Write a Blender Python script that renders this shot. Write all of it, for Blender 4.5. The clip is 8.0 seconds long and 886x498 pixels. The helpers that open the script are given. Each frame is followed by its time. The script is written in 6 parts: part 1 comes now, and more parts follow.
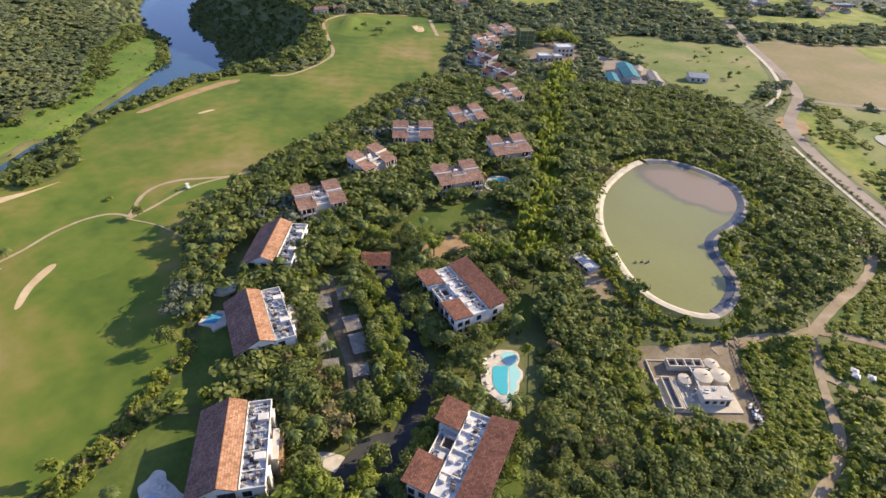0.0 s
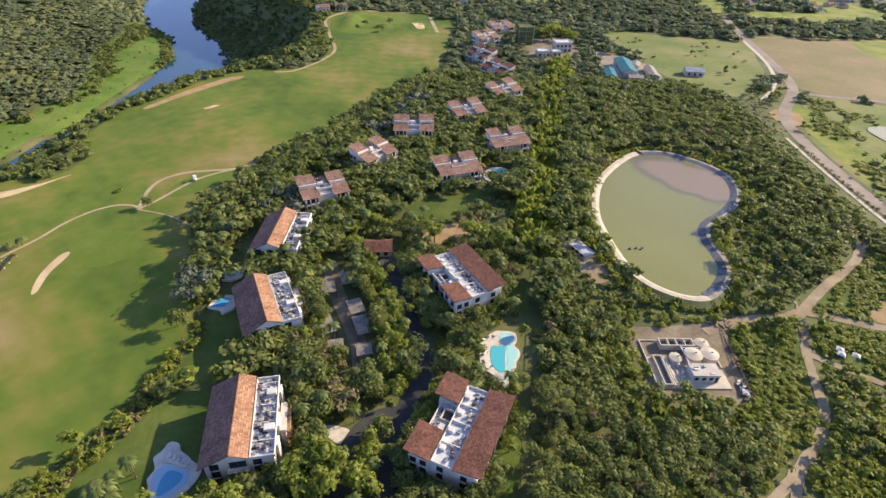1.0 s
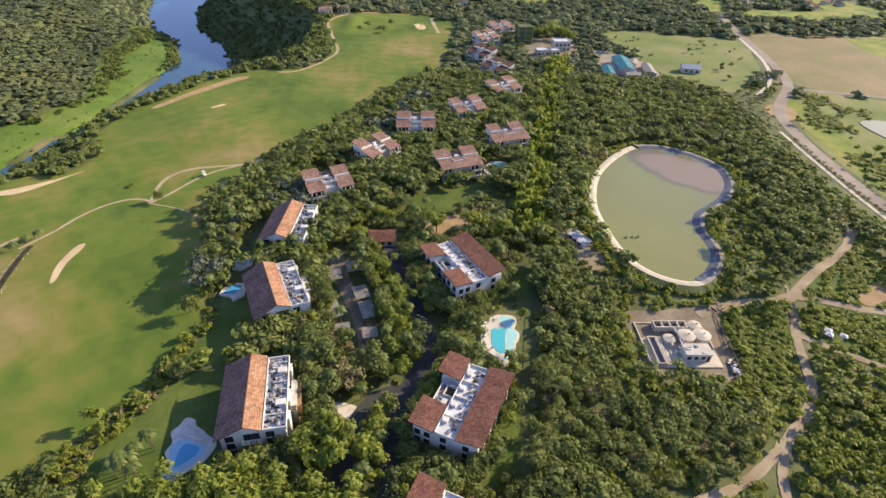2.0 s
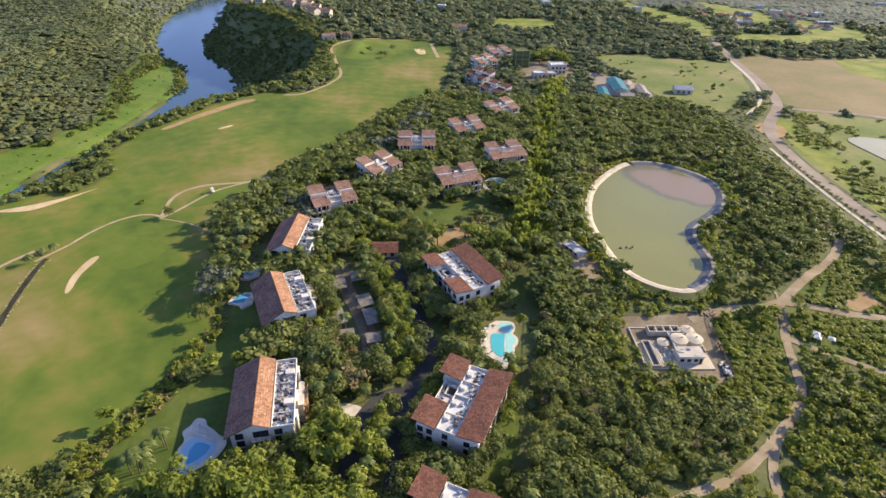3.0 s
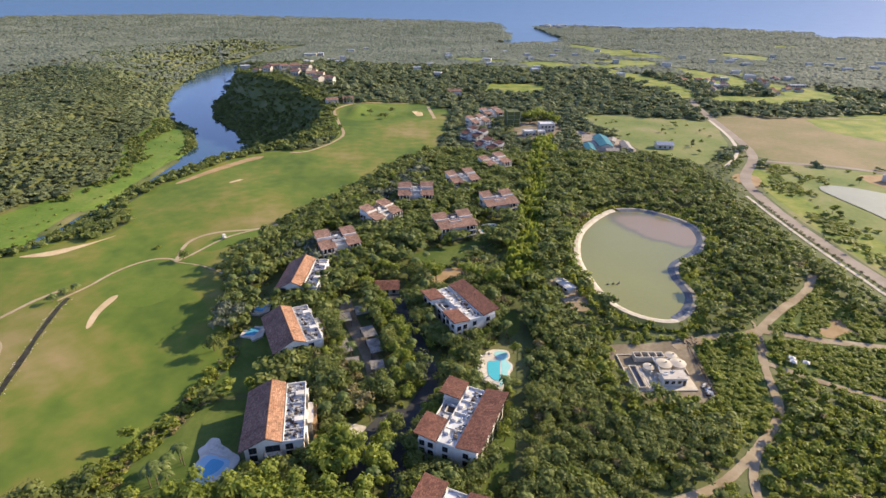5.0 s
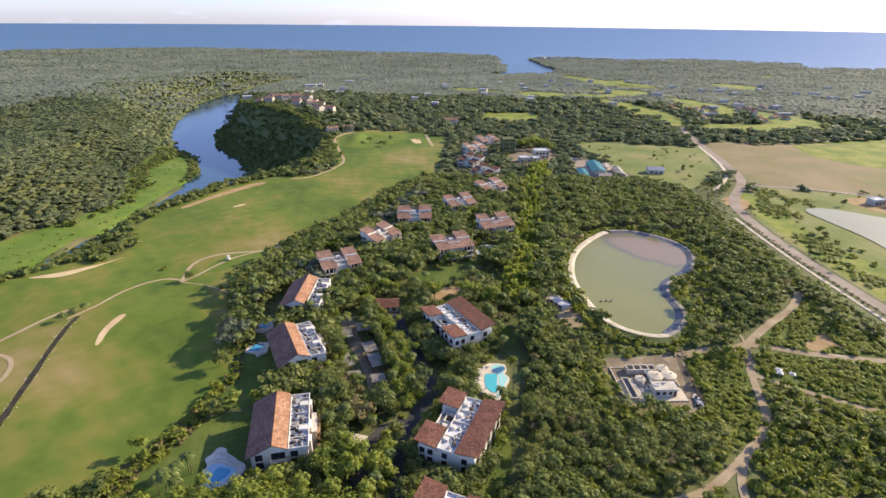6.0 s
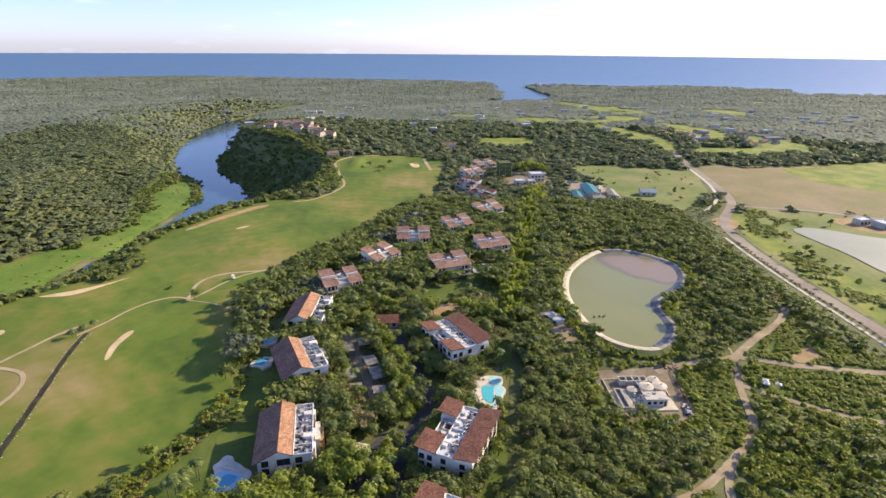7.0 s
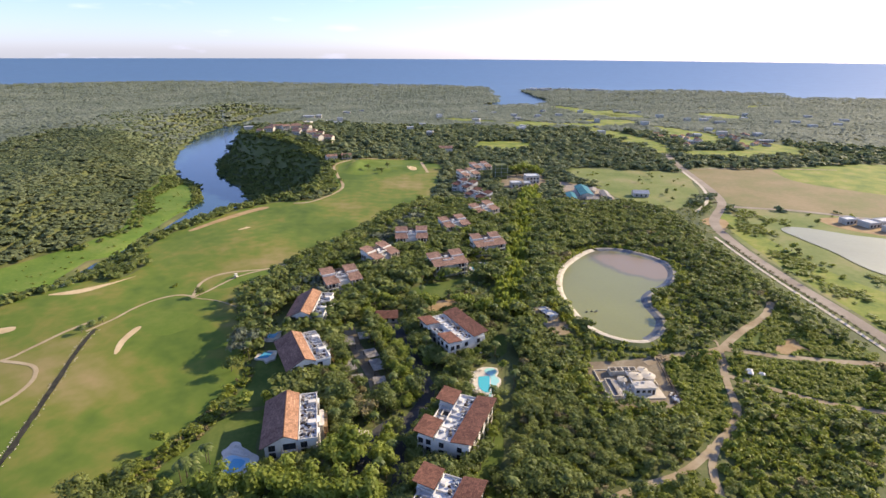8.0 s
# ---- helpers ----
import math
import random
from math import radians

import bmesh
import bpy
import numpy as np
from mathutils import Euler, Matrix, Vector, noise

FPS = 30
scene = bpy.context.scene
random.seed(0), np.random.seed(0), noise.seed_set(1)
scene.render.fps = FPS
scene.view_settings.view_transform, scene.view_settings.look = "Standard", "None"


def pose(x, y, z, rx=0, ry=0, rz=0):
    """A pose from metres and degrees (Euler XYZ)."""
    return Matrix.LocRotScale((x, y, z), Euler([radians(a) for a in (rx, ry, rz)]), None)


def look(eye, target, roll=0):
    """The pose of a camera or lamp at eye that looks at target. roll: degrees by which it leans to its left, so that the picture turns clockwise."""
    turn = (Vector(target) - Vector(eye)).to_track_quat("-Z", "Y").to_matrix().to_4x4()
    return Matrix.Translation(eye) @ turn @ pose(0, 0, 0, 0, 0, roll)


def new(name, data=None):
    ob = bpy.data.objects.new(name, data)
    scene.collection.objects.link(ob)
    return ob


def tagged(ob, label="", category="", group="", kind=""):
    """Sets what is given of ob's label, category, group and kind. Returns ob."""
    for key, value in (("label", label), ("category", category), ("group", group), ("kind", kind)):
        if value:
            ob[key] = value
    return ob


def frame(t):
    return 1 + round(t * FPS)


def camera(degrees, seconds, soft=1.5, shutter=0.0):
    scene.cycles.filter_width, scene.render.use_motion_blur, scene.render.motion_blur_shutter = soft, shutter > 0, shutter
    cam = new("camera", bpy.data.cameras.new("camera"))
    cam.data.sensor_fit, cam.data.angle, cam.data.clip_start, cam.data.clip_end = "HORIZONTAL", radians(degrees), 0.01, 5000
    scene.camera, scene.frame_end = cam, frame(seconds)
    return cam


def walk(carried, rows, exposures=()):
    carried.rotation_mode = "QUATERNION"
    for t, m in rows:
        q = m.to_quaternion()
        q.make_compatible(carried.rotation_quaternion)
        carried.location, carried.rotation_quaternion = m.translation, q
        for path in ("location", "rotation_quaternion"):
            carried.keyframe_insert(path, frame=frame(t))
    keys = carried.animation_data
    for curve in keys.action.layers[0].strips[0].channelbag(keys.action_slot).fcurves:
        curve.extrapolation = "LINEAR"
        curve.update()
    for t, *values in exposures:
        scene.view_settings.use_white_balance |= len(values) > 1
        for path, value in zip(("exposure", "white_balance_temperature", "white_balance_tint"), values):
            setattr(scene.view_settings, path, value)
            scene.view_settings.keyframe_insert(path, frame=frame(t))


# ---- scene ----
cam = camera(78.7, 8.0)
METRES, EYE, TILT, LEAN, TURN = 66.67, 110.0, 0.0, 0.0, 0.0
ROWS = [
    (0.0, 0.0, 0.0, 0.0, 1.45, -35.22, -2.06),
    (0.5, 0.008, -0.0533, 0.0019, 1.55, -35.27, -1.92),
    (1.0, 0.0125, -0.1093, 0.0012, 1.47, -35.32, -1.73),
    (1.5, 0.0149, -0.1685, -0.0002, 1.45, -35.38, -1.49),
    (3.0, 0.0207, -0.3523, -0.0012, 1.34, -32.54, -0.96),
    (3.5, 0.0203, -0.4158, -0.0027, 1.22, -30.68, -0.85),
    (4.0, 0.0207, -0.4737, -0.0048, 1.07, -29.14, -0.77),
    (4.5, 0.0206, -0.5372, -0.0079, 0.96, -27.64, -0.71),
    (6.0, 0.0181, -0.7336, -0.0089, 0.51, -23.12, -0.55),
    (6.5, 0.0192, -0.8014, -0.005, 0.36, -21.72, -0.48),
    (7.0, 0.0205, -0.8676, -0.002, 0.27, -20.5, -0.41),
    (7.5, 0.0185, -0.9334, -0.0009, 0.1, -20.08, -0.4),
    (8.0, 0.0189, -0.9985, 0.0009, -0.09, -20.05, -0.34),
]
walk(cam, [(t, pose(0, 0, EYE, TILT, LEAN, TURN) @ pose(METRES * x, METRES * y, METRES * z, 90 + pitch, roll, yaw)) for t, x, y, z, yaw, pitch, roll in ROWS])

# ---- world and sun ----
SUN_TO = Vector((0.89, 0.45, 0.0)).normalized()
SUN_UP = radians(26)
world = bpy.data.worlds.new("world")
world.use_nodes = True
scene.world = world
wn = world.node_tree.nodes
sky = wn.new("ShaderNodeTexSky")
sky.sky_type = "NISHITA"
sky.sun_disc = False
sky.sun_elevation = SUN_UP
sky.sun_rotation = math.atan2(SUN_TO.x, SUN_TO.y)
sky.air_density, sky.dust_density, sky.ozone_density = 0.8, 0.4, 2.5
wl = world.node_tree.links.new
co, mp, puff, edge, blend = (wn.new("ShaderNode" + k) for k in ("TexCoord", "Mapping", "TexNoise", "ValToRGB", "Mix"))
mp.inputs["Scale"].default_value = (5, 5, 24)
puff.inputs["Scale"].default_value, puff.inputs["Detail"].default_value = 1.6, 6
edge.color_ramp.elements[0].position, edge.color_ramp.elements[1].position = 0.60, 0.78
edge.color_ramp.elements[1].color = (0.4, 0.4, 0.4, 1)
blend.data_type = "RGBA"
blend.inputs[7].default_value = (6.5, 6.6, 6.8, 1)
wl(co.outputs["Generated"], mp.inputs[0])
wl(mp.outputs[0], puff.inputs["Vector"])
wl(puff.outputs[0], edge.inputs[0])
wl(edge.outputs[0], blend.inputs[0])
wl(sky.outputs[0], blend.inputs[6])
clear = wn.new("ShaderNodeMix")
clear.data_type, clear.blend_type = "RGBA", "MULTIPLY"
clear.inputs[0].default_value = 1.0
wl(blend.outputs[2], clear.inputs[6])
# sea haze dims the sky softly towards the horizon
rise, dim = wn.new("ShaderNodeSeparateXYZ"), wn.new("ShaderNodeValToRGB")
wl(co.outputs["Generated"], rise.inputs[0])
wl(rise.outputs[2], dim.inputs[0])
dim.color_ramp.interpolation = "EASE"
dim.color_ramp.elements[0].position, dim.color_ramp.elements[0].color = 0.0, (0.64, 0.69, 0.83, 1)
dim.color_ramp.elements[1].position, dim.color_ramp.elements[1].color = 0.35, (1, 1, 1, 1)
wl(dim.outputs[0], clear.inputs[7])
tint = wn.new("ShaderNodeMix")
tint.data_type, tint.blend_type = "RGBA", "MULTIPLY"
tint.inputs[0].default_value, tint.inputs[7].default_value = 1.0, (1.0, 0.90, 1.03, 1)
wl(clear.outputs[2], tint.inputs[6])
wl(tint.outputs[2], wn["Background"].inputs[0])
wn["Background"].inputs[1].default_value = 0.15
sun = new("sun", bpy.data.lights.new("sun", "SUN"))
sun.data.energy, sun.data.angle, sun.data.color = 4.3, radians(0.6), (1.0, 0.83, 0.56)
sun.matrix_world = look((0, 0, 0), -(SUN_TO * math.cos(SUN_UP) + Vector((0, 0, math.sin(SUN_UP)))))
scene.view_settings.exposure = 1.0


# ---- materials ----
def material(name, stops, scale=1.0, fine=12.0, rough=0.8, bump=0.3, relief=0.05, metal=0.0, island=0.0, single=0.0, thin=0.0, grain=3.5):
    """Noise at two scales between colour stops; island and single vary it piece by piece."""
    m = bpy.data.materials.new(name)
    m.use_nodes = True
    nt = m.node_tree
    n, li = nt.nodes, nt.links.new
    b = n["Principled BSDF"]
    b.inputs["Roughness"].default_value = rough
    b.inputs["Metallic"].default_value = metal
    b.inputs["Specular IOR Level"].default_value = 0.25
    geo = n.new("ShaderNodeNewGeometry")
    big, small = n.new("ShaderNodeTexNoise"), n.new("ShaderNodeTexNoise")
    big.inputs["Scale"].default_value, big.inputs["Detail"].default_value = scale, 4
    small.inputs["Scale"].default_value, small.inputs["Detail"].default_value = fine, 3
    for t in (big, small):
        li(geo.outputs["Position"], t.inputs["Vector"])
    mix = n.new("ShaderNodeMath")
    mix.operation = "MULTIPLY_ADD"
    li(small.outputs[0], mix.inputs[0])
    mix.inputs[1].default_value = 0.45
    half = n.new("ShaderNodeMath")
    half.operation = "MULTIPLY_ADD"
    li(big.outputs[0], half.inputs[0])
    half.inputs[1].default_value, half.inputs[2].default_value = 1.3, -0.38
    li(half.outputs[0], mix.inputs[2])
    value = mix.outputs[0]
    for amount, source in ((island, geo.outputs["Random Per Island"]), (single, None)):
        if amount:
            if source is None:
                source = n.new("ShaderNodeObjectInfo").outputs["Random"]
            add = n.new("ShaderNodeMath")
            add.operation = "MULTIPLY_ADD"
            li(source, add.inputs[0])
            add.inputs[1].default_value = amount
            shift = n.new("ShaderNodeMath")
            shift.operation = "SUBTRACT"
            li(value, shift.inputs[0])
            shift.inputs[1].default_value = amount / 2
            li(shift.outputs[0], add.inputs[2])
            value = add.outputs[0]
    ramp = n.new("ShaderNodeValToRGB")
    while len(ramp.color_ramp.elements) < len(stops):
        ramp.color_ramp.elements.new(0.5)
    for e, (at, c) in zip(ramp.color_ramp.elements, stops):
        e.position, e.color = at, (*c, 1)
    li(value, ramp.inputs[0])
    li(ramp.outputs[0], b.inputs["Base Color"])
    if thin and grain:
        twig = n.new("ShaderNodeTexNoise")
        twig.inputs["Scale"].default_value, twig.inputs["Detail"].default_value = grain, 3
        li(geo.outputs["Position"], twig.inputs["Vector"])
        speck = n.new("ShaderNodeMath")
        speck.operation = "MULTIPLY_ADD"
        li(twig.outputs[0], speck.inputs[0])
        speck.inputs[1].default_value, speck.inputs[2].default_value = 0.9, -0.45
        join = n.new("ShaderNodeMath")
        li(value, join.inputs[0])
        li(speck.outputs[0], join.inputs[1])
        li(join.outputs[0], ramp.inputs[0])
        bu = n.new("ShaderNodeBump")
        bu.inputs["Strength"].default_value, bu.inputs["Distance"].default_value = 0.7, 0.35 / grain
        li(twig.outputs[0], bu.inputs["Height"])
        li(bu.outputs[0], b.inputs["Normal"])
    if bump:
        bu = n.new("ShaderNodeBump")
        bu.inputs["Strength"].default_value, bu.inputs["Distance"].default_value = bump, relief
        li(small.outputs[0], bu.inputs["Height"])
        li(bu.outputs[0], b.inputs["Normal"])
    if thin:
        tr, mx = n.new("ShaderNodeBsdfTranslucent"), n.new("ShaderNodeMixShader")
        li(ramp.outputs[0], tr.inputs[0])
        mx.inputs[0].default_value = thin
        li(b.outputs[0], mx.inputs[1])
        li(tr.outputs[0], mx.inputs[2])
        li(mx.outputs[0], n["Material Output"].inputs[0])
    return m


def tiles(name, c1, c2, scale=1.0):
    """Clay roof tiles in courses, on the roof's own axes."""
    m = material(name, ((0.25, c1), (0.75, c2)), 0.35, 2.2, 0.85, 0, 0)
    n, li = m.node_tree.nodes, m.node_tree.links.new
    co = n.new("ShaderNodeTexCoord")
    br = n.new("ShaderNodeTexBrick")
    br.inputs["Scale"].default_value = 1.0
    br.inputs["Brick Width"].default_value, br.inputs["Row Height"].default_value = 0.30 * scale, 0.36 * scale
    br.inputs["Mortar Size"].default_value = 0.035
    br.inputs["Color1"].default_value, br.inputs["Color2"].default_value = (1.18, 1.16, 1.14, 1), (0.6, 0.57, 0.55, 1)
    br.inputs["Mortar"].default_value = (0.42, 0.38, 0.36, 1)
    li(co.outputs["UV"], br.inputs["Vector"])
    mul = n.new("ShaderNodeMix")
    mul.data_type, mul.blend_type = "RGBA", "MULTIPLY"
    mul.inputs[0].default_value = 1.0
    b = n["Principled BSDF"]
    li(b.inputs["Base Color"].links[0].from_socket, mul.inputs[6])
    li(br.outputs["Color"], mul.inputs[7])
    li(mul.outputs[2], b.inputs["Base Color"])
    bu = n.new("ShaderNodeBump")
    bu.inputs["Strength"].default_value, bu.inputs["Distance"].default_value = 0.5, 0.05
    li(br.outputs["Color"], bu.inputs["Height"])
    li(bu.outputs[0], b.inputs["Normal"])
    return m


def water(name, colour, rough, wave, strength):
    m = material(name, ((0.2, colour), (0.8, tuple(1.25 * c for c in colour))), 0.02, wave, rough, strength, 0.15)
    m.node_tree.nodes["Principled BSDF"].inputs["Specular IOR Level"].default_value = 0.5
    return m


M_FOREST_FLOOR = material("forest_floor", ((0.25, (0.065, 0.08, 0.026)), (0.55, (0.105, 0.122, 0.038)), (0.85, (0.19, 0.165, 0.075))), 0.05, 0.9)
M_FAIRWAY = material("fairway_grass", ((0.27, (0.066, 0.110, 0.014)), (0.45, (0.108, 0.150, 0.019)), (0.56, (0.160, 0.163, 0.030)), (0.82, (0.27, 0.205, 0.085))), 0.017, 0.14, 0.9, 0.2)
M_DITCH = material("dark_ditch_bed", ((0.3, (0.022, 0.02, 0.014)), (0.8, (0.06, 0.055, 0.035))), 0.4, 2.0, 0.9)
M_OLIVE = material("olive_scrub_ground", ((0.25, (0.085, 0.11, 0.035)), (0.8, (0.16, 0.165, 0.06))), 0.03, 0.3, 0.9)
M_GREEN = material("putting_green_grass", ((0.3, (0.095, 0.145, 0.016)), (0.8, (0.135, 0.168, 0.026))), 0.1, 0.8, 0.9, 0.1)
M_LAWN = material("lawn_grass", ((0.3, (0.062, 0.098, 0.015)), (0.8, (0.12, 0.148, 0.030))), 0.1, 0.8, 0.9, 0.2)
M_MEADOW = material("meadow_grass", ((0.25, (0.11, 0.15, 0.03)), (0.5, (0.165, 0.19, 0.05)), (0.85, (0.26, 0.22, 0.10))), 0.03, 0.3, 0.9, 0.3)
M_VERGE = material("verge_grass", ((0.28, (0.10, 0.145, 0.018)), (0.48, (0.172, 0.208, 0.026)), (0.62, (0.225, 0.235, 0.04)), (0.8, (0.29, 0.25, 0.09))), 0.06, 0.4, 0.9, 0.4)
M_DRY_FIELD = material("dry_field_grass", ((0.25, (0.15, 0.155, 0.05)), (0.5, (0.215, 0.172, 0.078)), (0.8, (0.28, 0.21, 0.115))), 0.02, 0.3, 0.9, 0.2)
M_MARSH = material("marsh_grass", ((0.25, (0.075, 0.135, 0.018)), (0.6, (0.115, 0.178, 0.026)), (0.85, (0.165, 0.20, 0.045))), 0.05, 0.4, 0.9, 0.4)
M_SAND = material("bunker_sand", ((0.3, (0.46, 0.34, 0.185)), (0.8, (0.61, 0.47, 0.28))), 0.2, 2, 0.95)
M_CLAY = material("bare_clay", ((0.3, (0.29, 0.19, 0.09)), (0.8, (0.40, 0.28, 0.15))), 0.15, 1.5, 0.95)
M_PATH = material("cart_path_concrete", ((0.3, (0.33, 0.25, 0.14)), (0.8, (0.45, 0.36, 0.225))), 0.15, 1.5, 0.9)
M_YARD = material("trodden_earth", ((0.25, (0.15, 0.115, 0.072)), (0.55, (0.22, 0.175, 0.115)), (0.85, (0.30, 0.25, 0.17))), 0.15, 1.2, 0.95)
M_SLAT = material("weathered_grey_slats", ((0.3, (0.22, 0.195, 0.165)), (0.8, (0.36, 0.325, 0.28))), 0.6, 6, 0.8)
M_DIRT = material("dirt_road", ((0.25, (0.24, 0.18, 0.11)), (0.55, (0.33, 0.26, 0.17)), (0.85, (0.42, 0.35, 0.25))), 0.12, 1.2, 0.95)
M_GRAVEL_ROAD = material("gravel_road", ((0.3, (0.235, 0.19, 0.145)), (0.8, (0.34, 0.285, 0.225))), 0.08, 1.0, 0.95)
M_ASPHALT = material("asphalt", ((0.3, (0.045, 0.045, 0.048)), (0.8, (0.075, 0.073, 0.07))), 0.2, 3, 0.9)
M_CONCRETE = material("concrete", ((0.3, (0.44, 0.38, 0.29)), (0.8, (0.62, 0.55, 0.435))), 0.3, 3, 0.85)
M_LINER = material("pond_liner", ((0.3, (0.06, 0.065, 0.075)), (0.8, (0.14, 0.145, 0.155))), 0.15, 1.5, 0.45, 0.6, 0.25)
M_STUCCO = material("white_stucco", ((0.25, (0.54, 0.50, 0.44)), (0.75, (0.72, 0.68, 0.61))), 0.25, 2.5, 0.85, 0.1)
M_PLASTER = material("beige_plaster", ((0.25, (0.42, 0.37, 0.30)), (0.75, (0.58, 0.53, 0.45))), 0.25, 2.5, 0.85, 0.1)
M_ROOFCOAT = material("white_roof_coating", ((0.25, (0.42, 0.42, 0.42)), (0.75, (0.66, 0.66, 0.655))), 0.3, 2.0, 0.8, 0.1)
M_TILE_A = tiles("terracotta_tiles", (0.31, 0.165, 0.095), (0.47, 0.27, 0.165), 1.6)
M_TILE_B = tiles("brown_roof_tiles", (0.145, 0.066, 0.046), (0.225, 0.105, 0.072), 1.5)
# darker clay tile copy with the west slopes' shade in its colour
M_TILE_SHADED = tiles("shaded_roof_tiles", (0.21, 0.115, 0.088), (0.32, 0.185, 0.14), 1.5)
M_TILE_C = tiles("faded_terracotta_tiles", (0.215, 0.13, 0.098), (0.34, 0.215, 0.165), 1.6)
M_WOOD = material("tan_timber", ((0.3, (0.36, 0.22, 0.10)), (0.8, (0.50, 0.33, 0.17))), 0.6, 6, 0.7)
M_DARKWOOD = material("dark_timber", ((0.3, (0.055, 0.04, 0.03)), (0.8, (0.11, 0.08, 0.06))), 0.6, 6, 0.7)
M_METAL = material("grey_metal", ((0.3, (0.30, 0.31, 0.32)), (0.8, (0.48, 0.49, 0.50))), 0.8, 5, 0.45, 0.1, 0.02, 0.6)
M_TEAL = material("teal_metal_roof", ((0.3, (0.02, 0.125, 0.13)), (0.8, (0.035, 0.18, 0.185))), 0.3, 3, 0.5)
M_GLASS = material("dark_window_glass", ((0.3, (0.015, 0.018, 0.022)), (0.8, (0.03, 0.035, 0.04))), 0.5, 3, 0.08, 0)
M_STONE = material("pool_deck_stone", ((0.3, (0.52, 0.46, 0.38)), (0.8, (0.68, 0.62, 0.54))), 0.5, 4, 0.85)
M_POOL = water("pool_water", (0.075, 0.40, 0.45), 0.08, 2.0, 0.15)
M_POOL_BLUE = water("deep_pool_water", (0.08, 0.30, 0.48), 0.08, 2.0, 0.15)
M_POOL_SHELF = water("pool_shallow_water", (0.30, 0.56, 0.52), 0.1, 2.0, 0.15)
M_POOL_PALE = water("pale_pool_water", (0.30, 0.46, 0.56), 0.1, 2.0, 0.15)
M_POND = water("green_pond_water", (0.175, 0.17, 0.036), 0.32, 0.6, 0.08)


def shoal(m, centre, turn, reach, wet, mud):
    """A shoal of mud showing through a pond's water, with an uneven soft edge."""
    n, li = m.node_tree.nodes, m.node_tree.links.new
    geo, lie, ball, warp, add = (n.new("ShaderNode" + k) for k in ("NewGeometry", "Mapping", "TexGradient", "TexNoise", "VectorMath"))
    lie.vector_type = "TEXTURE"
    lie.inputs["Location"].default_value = (*centre, 0)
    lie.inputs["Rotation"].default_value = (0, 0, radians(turn))
    lie.inputs["Scale"].default_value = (*reach, 40)
    warp.inputs["Scale"].default_value, warp.inputs["Detail"].default_value = 0.055, 5
    shift = n.new("ShaderNodeVectorMath")
    shift.operation = "SUBTRACT"
    shift.inputs[1].default_value = (0.5, 0.5, 0.5)
    grow = n.new("ShaderNodeVectorMath")
    grow.operation = "SCALE"
    grow.inputs["Scale"].default_value = 20
    li(geo.outputs["Position"], warp.inputs["Vector"])
    li(warp.outputs["Color"], shift.inputs[0])
    li(shift.outputs[0], grow.inputs[0])
    li(geo.outputs["Position"], add.inputs[0])
    li(grow.outputs[0], add.inputs[1])
    li(add.outputs[0], lie.inputs["Vector"])
    ball.gradient_type = "SPHERICAL"
    li(lie.outputs[0], ball.inputs["Vector"])
    b = n["Principled BSDF"]
    colour = b.inputs["Base Color"].links[0].from_socket
    for low, high, tone in ((0.02, 0.22, wet), (0.2, 0.42, mud)):
        step, mix = n.new("ShaderNodeMapRange"), n.new("ShaderNodeMix")
        step.interpolation_type = "SMOOTHSTEP"
        step.inputs[1].default_value, step.inputs[2].default_value = low, high
        mix.data_type = "RGBA"
        mix.inputs[7].default_value = (*tone, 1)
        li(ball.outputs["Fac"], step.inputs[0])
        li(step.outputs[0], mix.inputs[0])
        li(colour, mix.inputs[6])
        colour = mix.outputs[2]
    li(colour, b.inputs["Base Color"])


shoal(M_POND, (108, 211), -42, (32, 19), (0.14, 0.12, 0.048), (0.235, 0.165, 0.082))
M_LAKE = water("lake_water", (0.20, 0.20, 0.125), 0.5, 0.4, 0.1)
M_RIVER = water("river_water", (0.028, 0.060, 0.085), 0.12, 0.25, 0.15)
M_SEA = water("sea_water", (0.045, 0.095, 0.155), 0.4, 0.03, 0.3)
M_BARK = material("bark", ((0.3, (0.10, 0.075, 0.05)), (0.8, (0.20, 0.16, 0.11))), 1, 8)
M_LEAF = material("leaves", ((0.12, (0.098, 0.125, 0.034)), (0.45, (0.158, 0.192, 0.050)), (0.7, (0.22, 0.252, 0.068)), (0.95, (0.29, 0.30, 0.095))), 0.09, 0.5, 0.55, 0, 0, 0, 0.22, 0.3, 0.5)
M_LEAF_BRIGHT = material("bright_leaves", ((0.12, (0.14, 0.175, 0.026)), (0.5, (0.22, 0.265, 0.040)), (0.9, (0.31, 0.335, 0.07))), 0.12, 0.6, 0.55, 0, 0, 0, 0.22, 0.3, 0.5)
M_LEAF_GREY = material("grey_green_leaves", ((0.12, (0.06, 0.075, 0.045)), (0.5, (0.11, 0.13, 0.08)), (0.9, (0.19, 0.20, 0.13))), 0.12, 0.6, 0.6, 0, 0, 0, 0.22, 0.3, 0.2)
M_LEAF_YELLOW = material("yellow_green_leaves", ((0.12, (0.175, 0.215, 0.03)), (0.5, (0.265, 0.31, 0.05)), (0.9, (0.35, 0.38, 0.08))), 0.12, 0.6, 0.55, 0, 0, 0, 0.22, 0.3, 0.5)
M_BUSH = material("bush_leaves", ((0.12, (0.15, 0.185, 0.026)), (0.5, (0.25, 0.285, 0.044)), (0.9, (0.34, 0.36, 0.08))), 0.12, 0.6, 0.55, 0, 0, 0, 0.22, 0.3, 0.5)
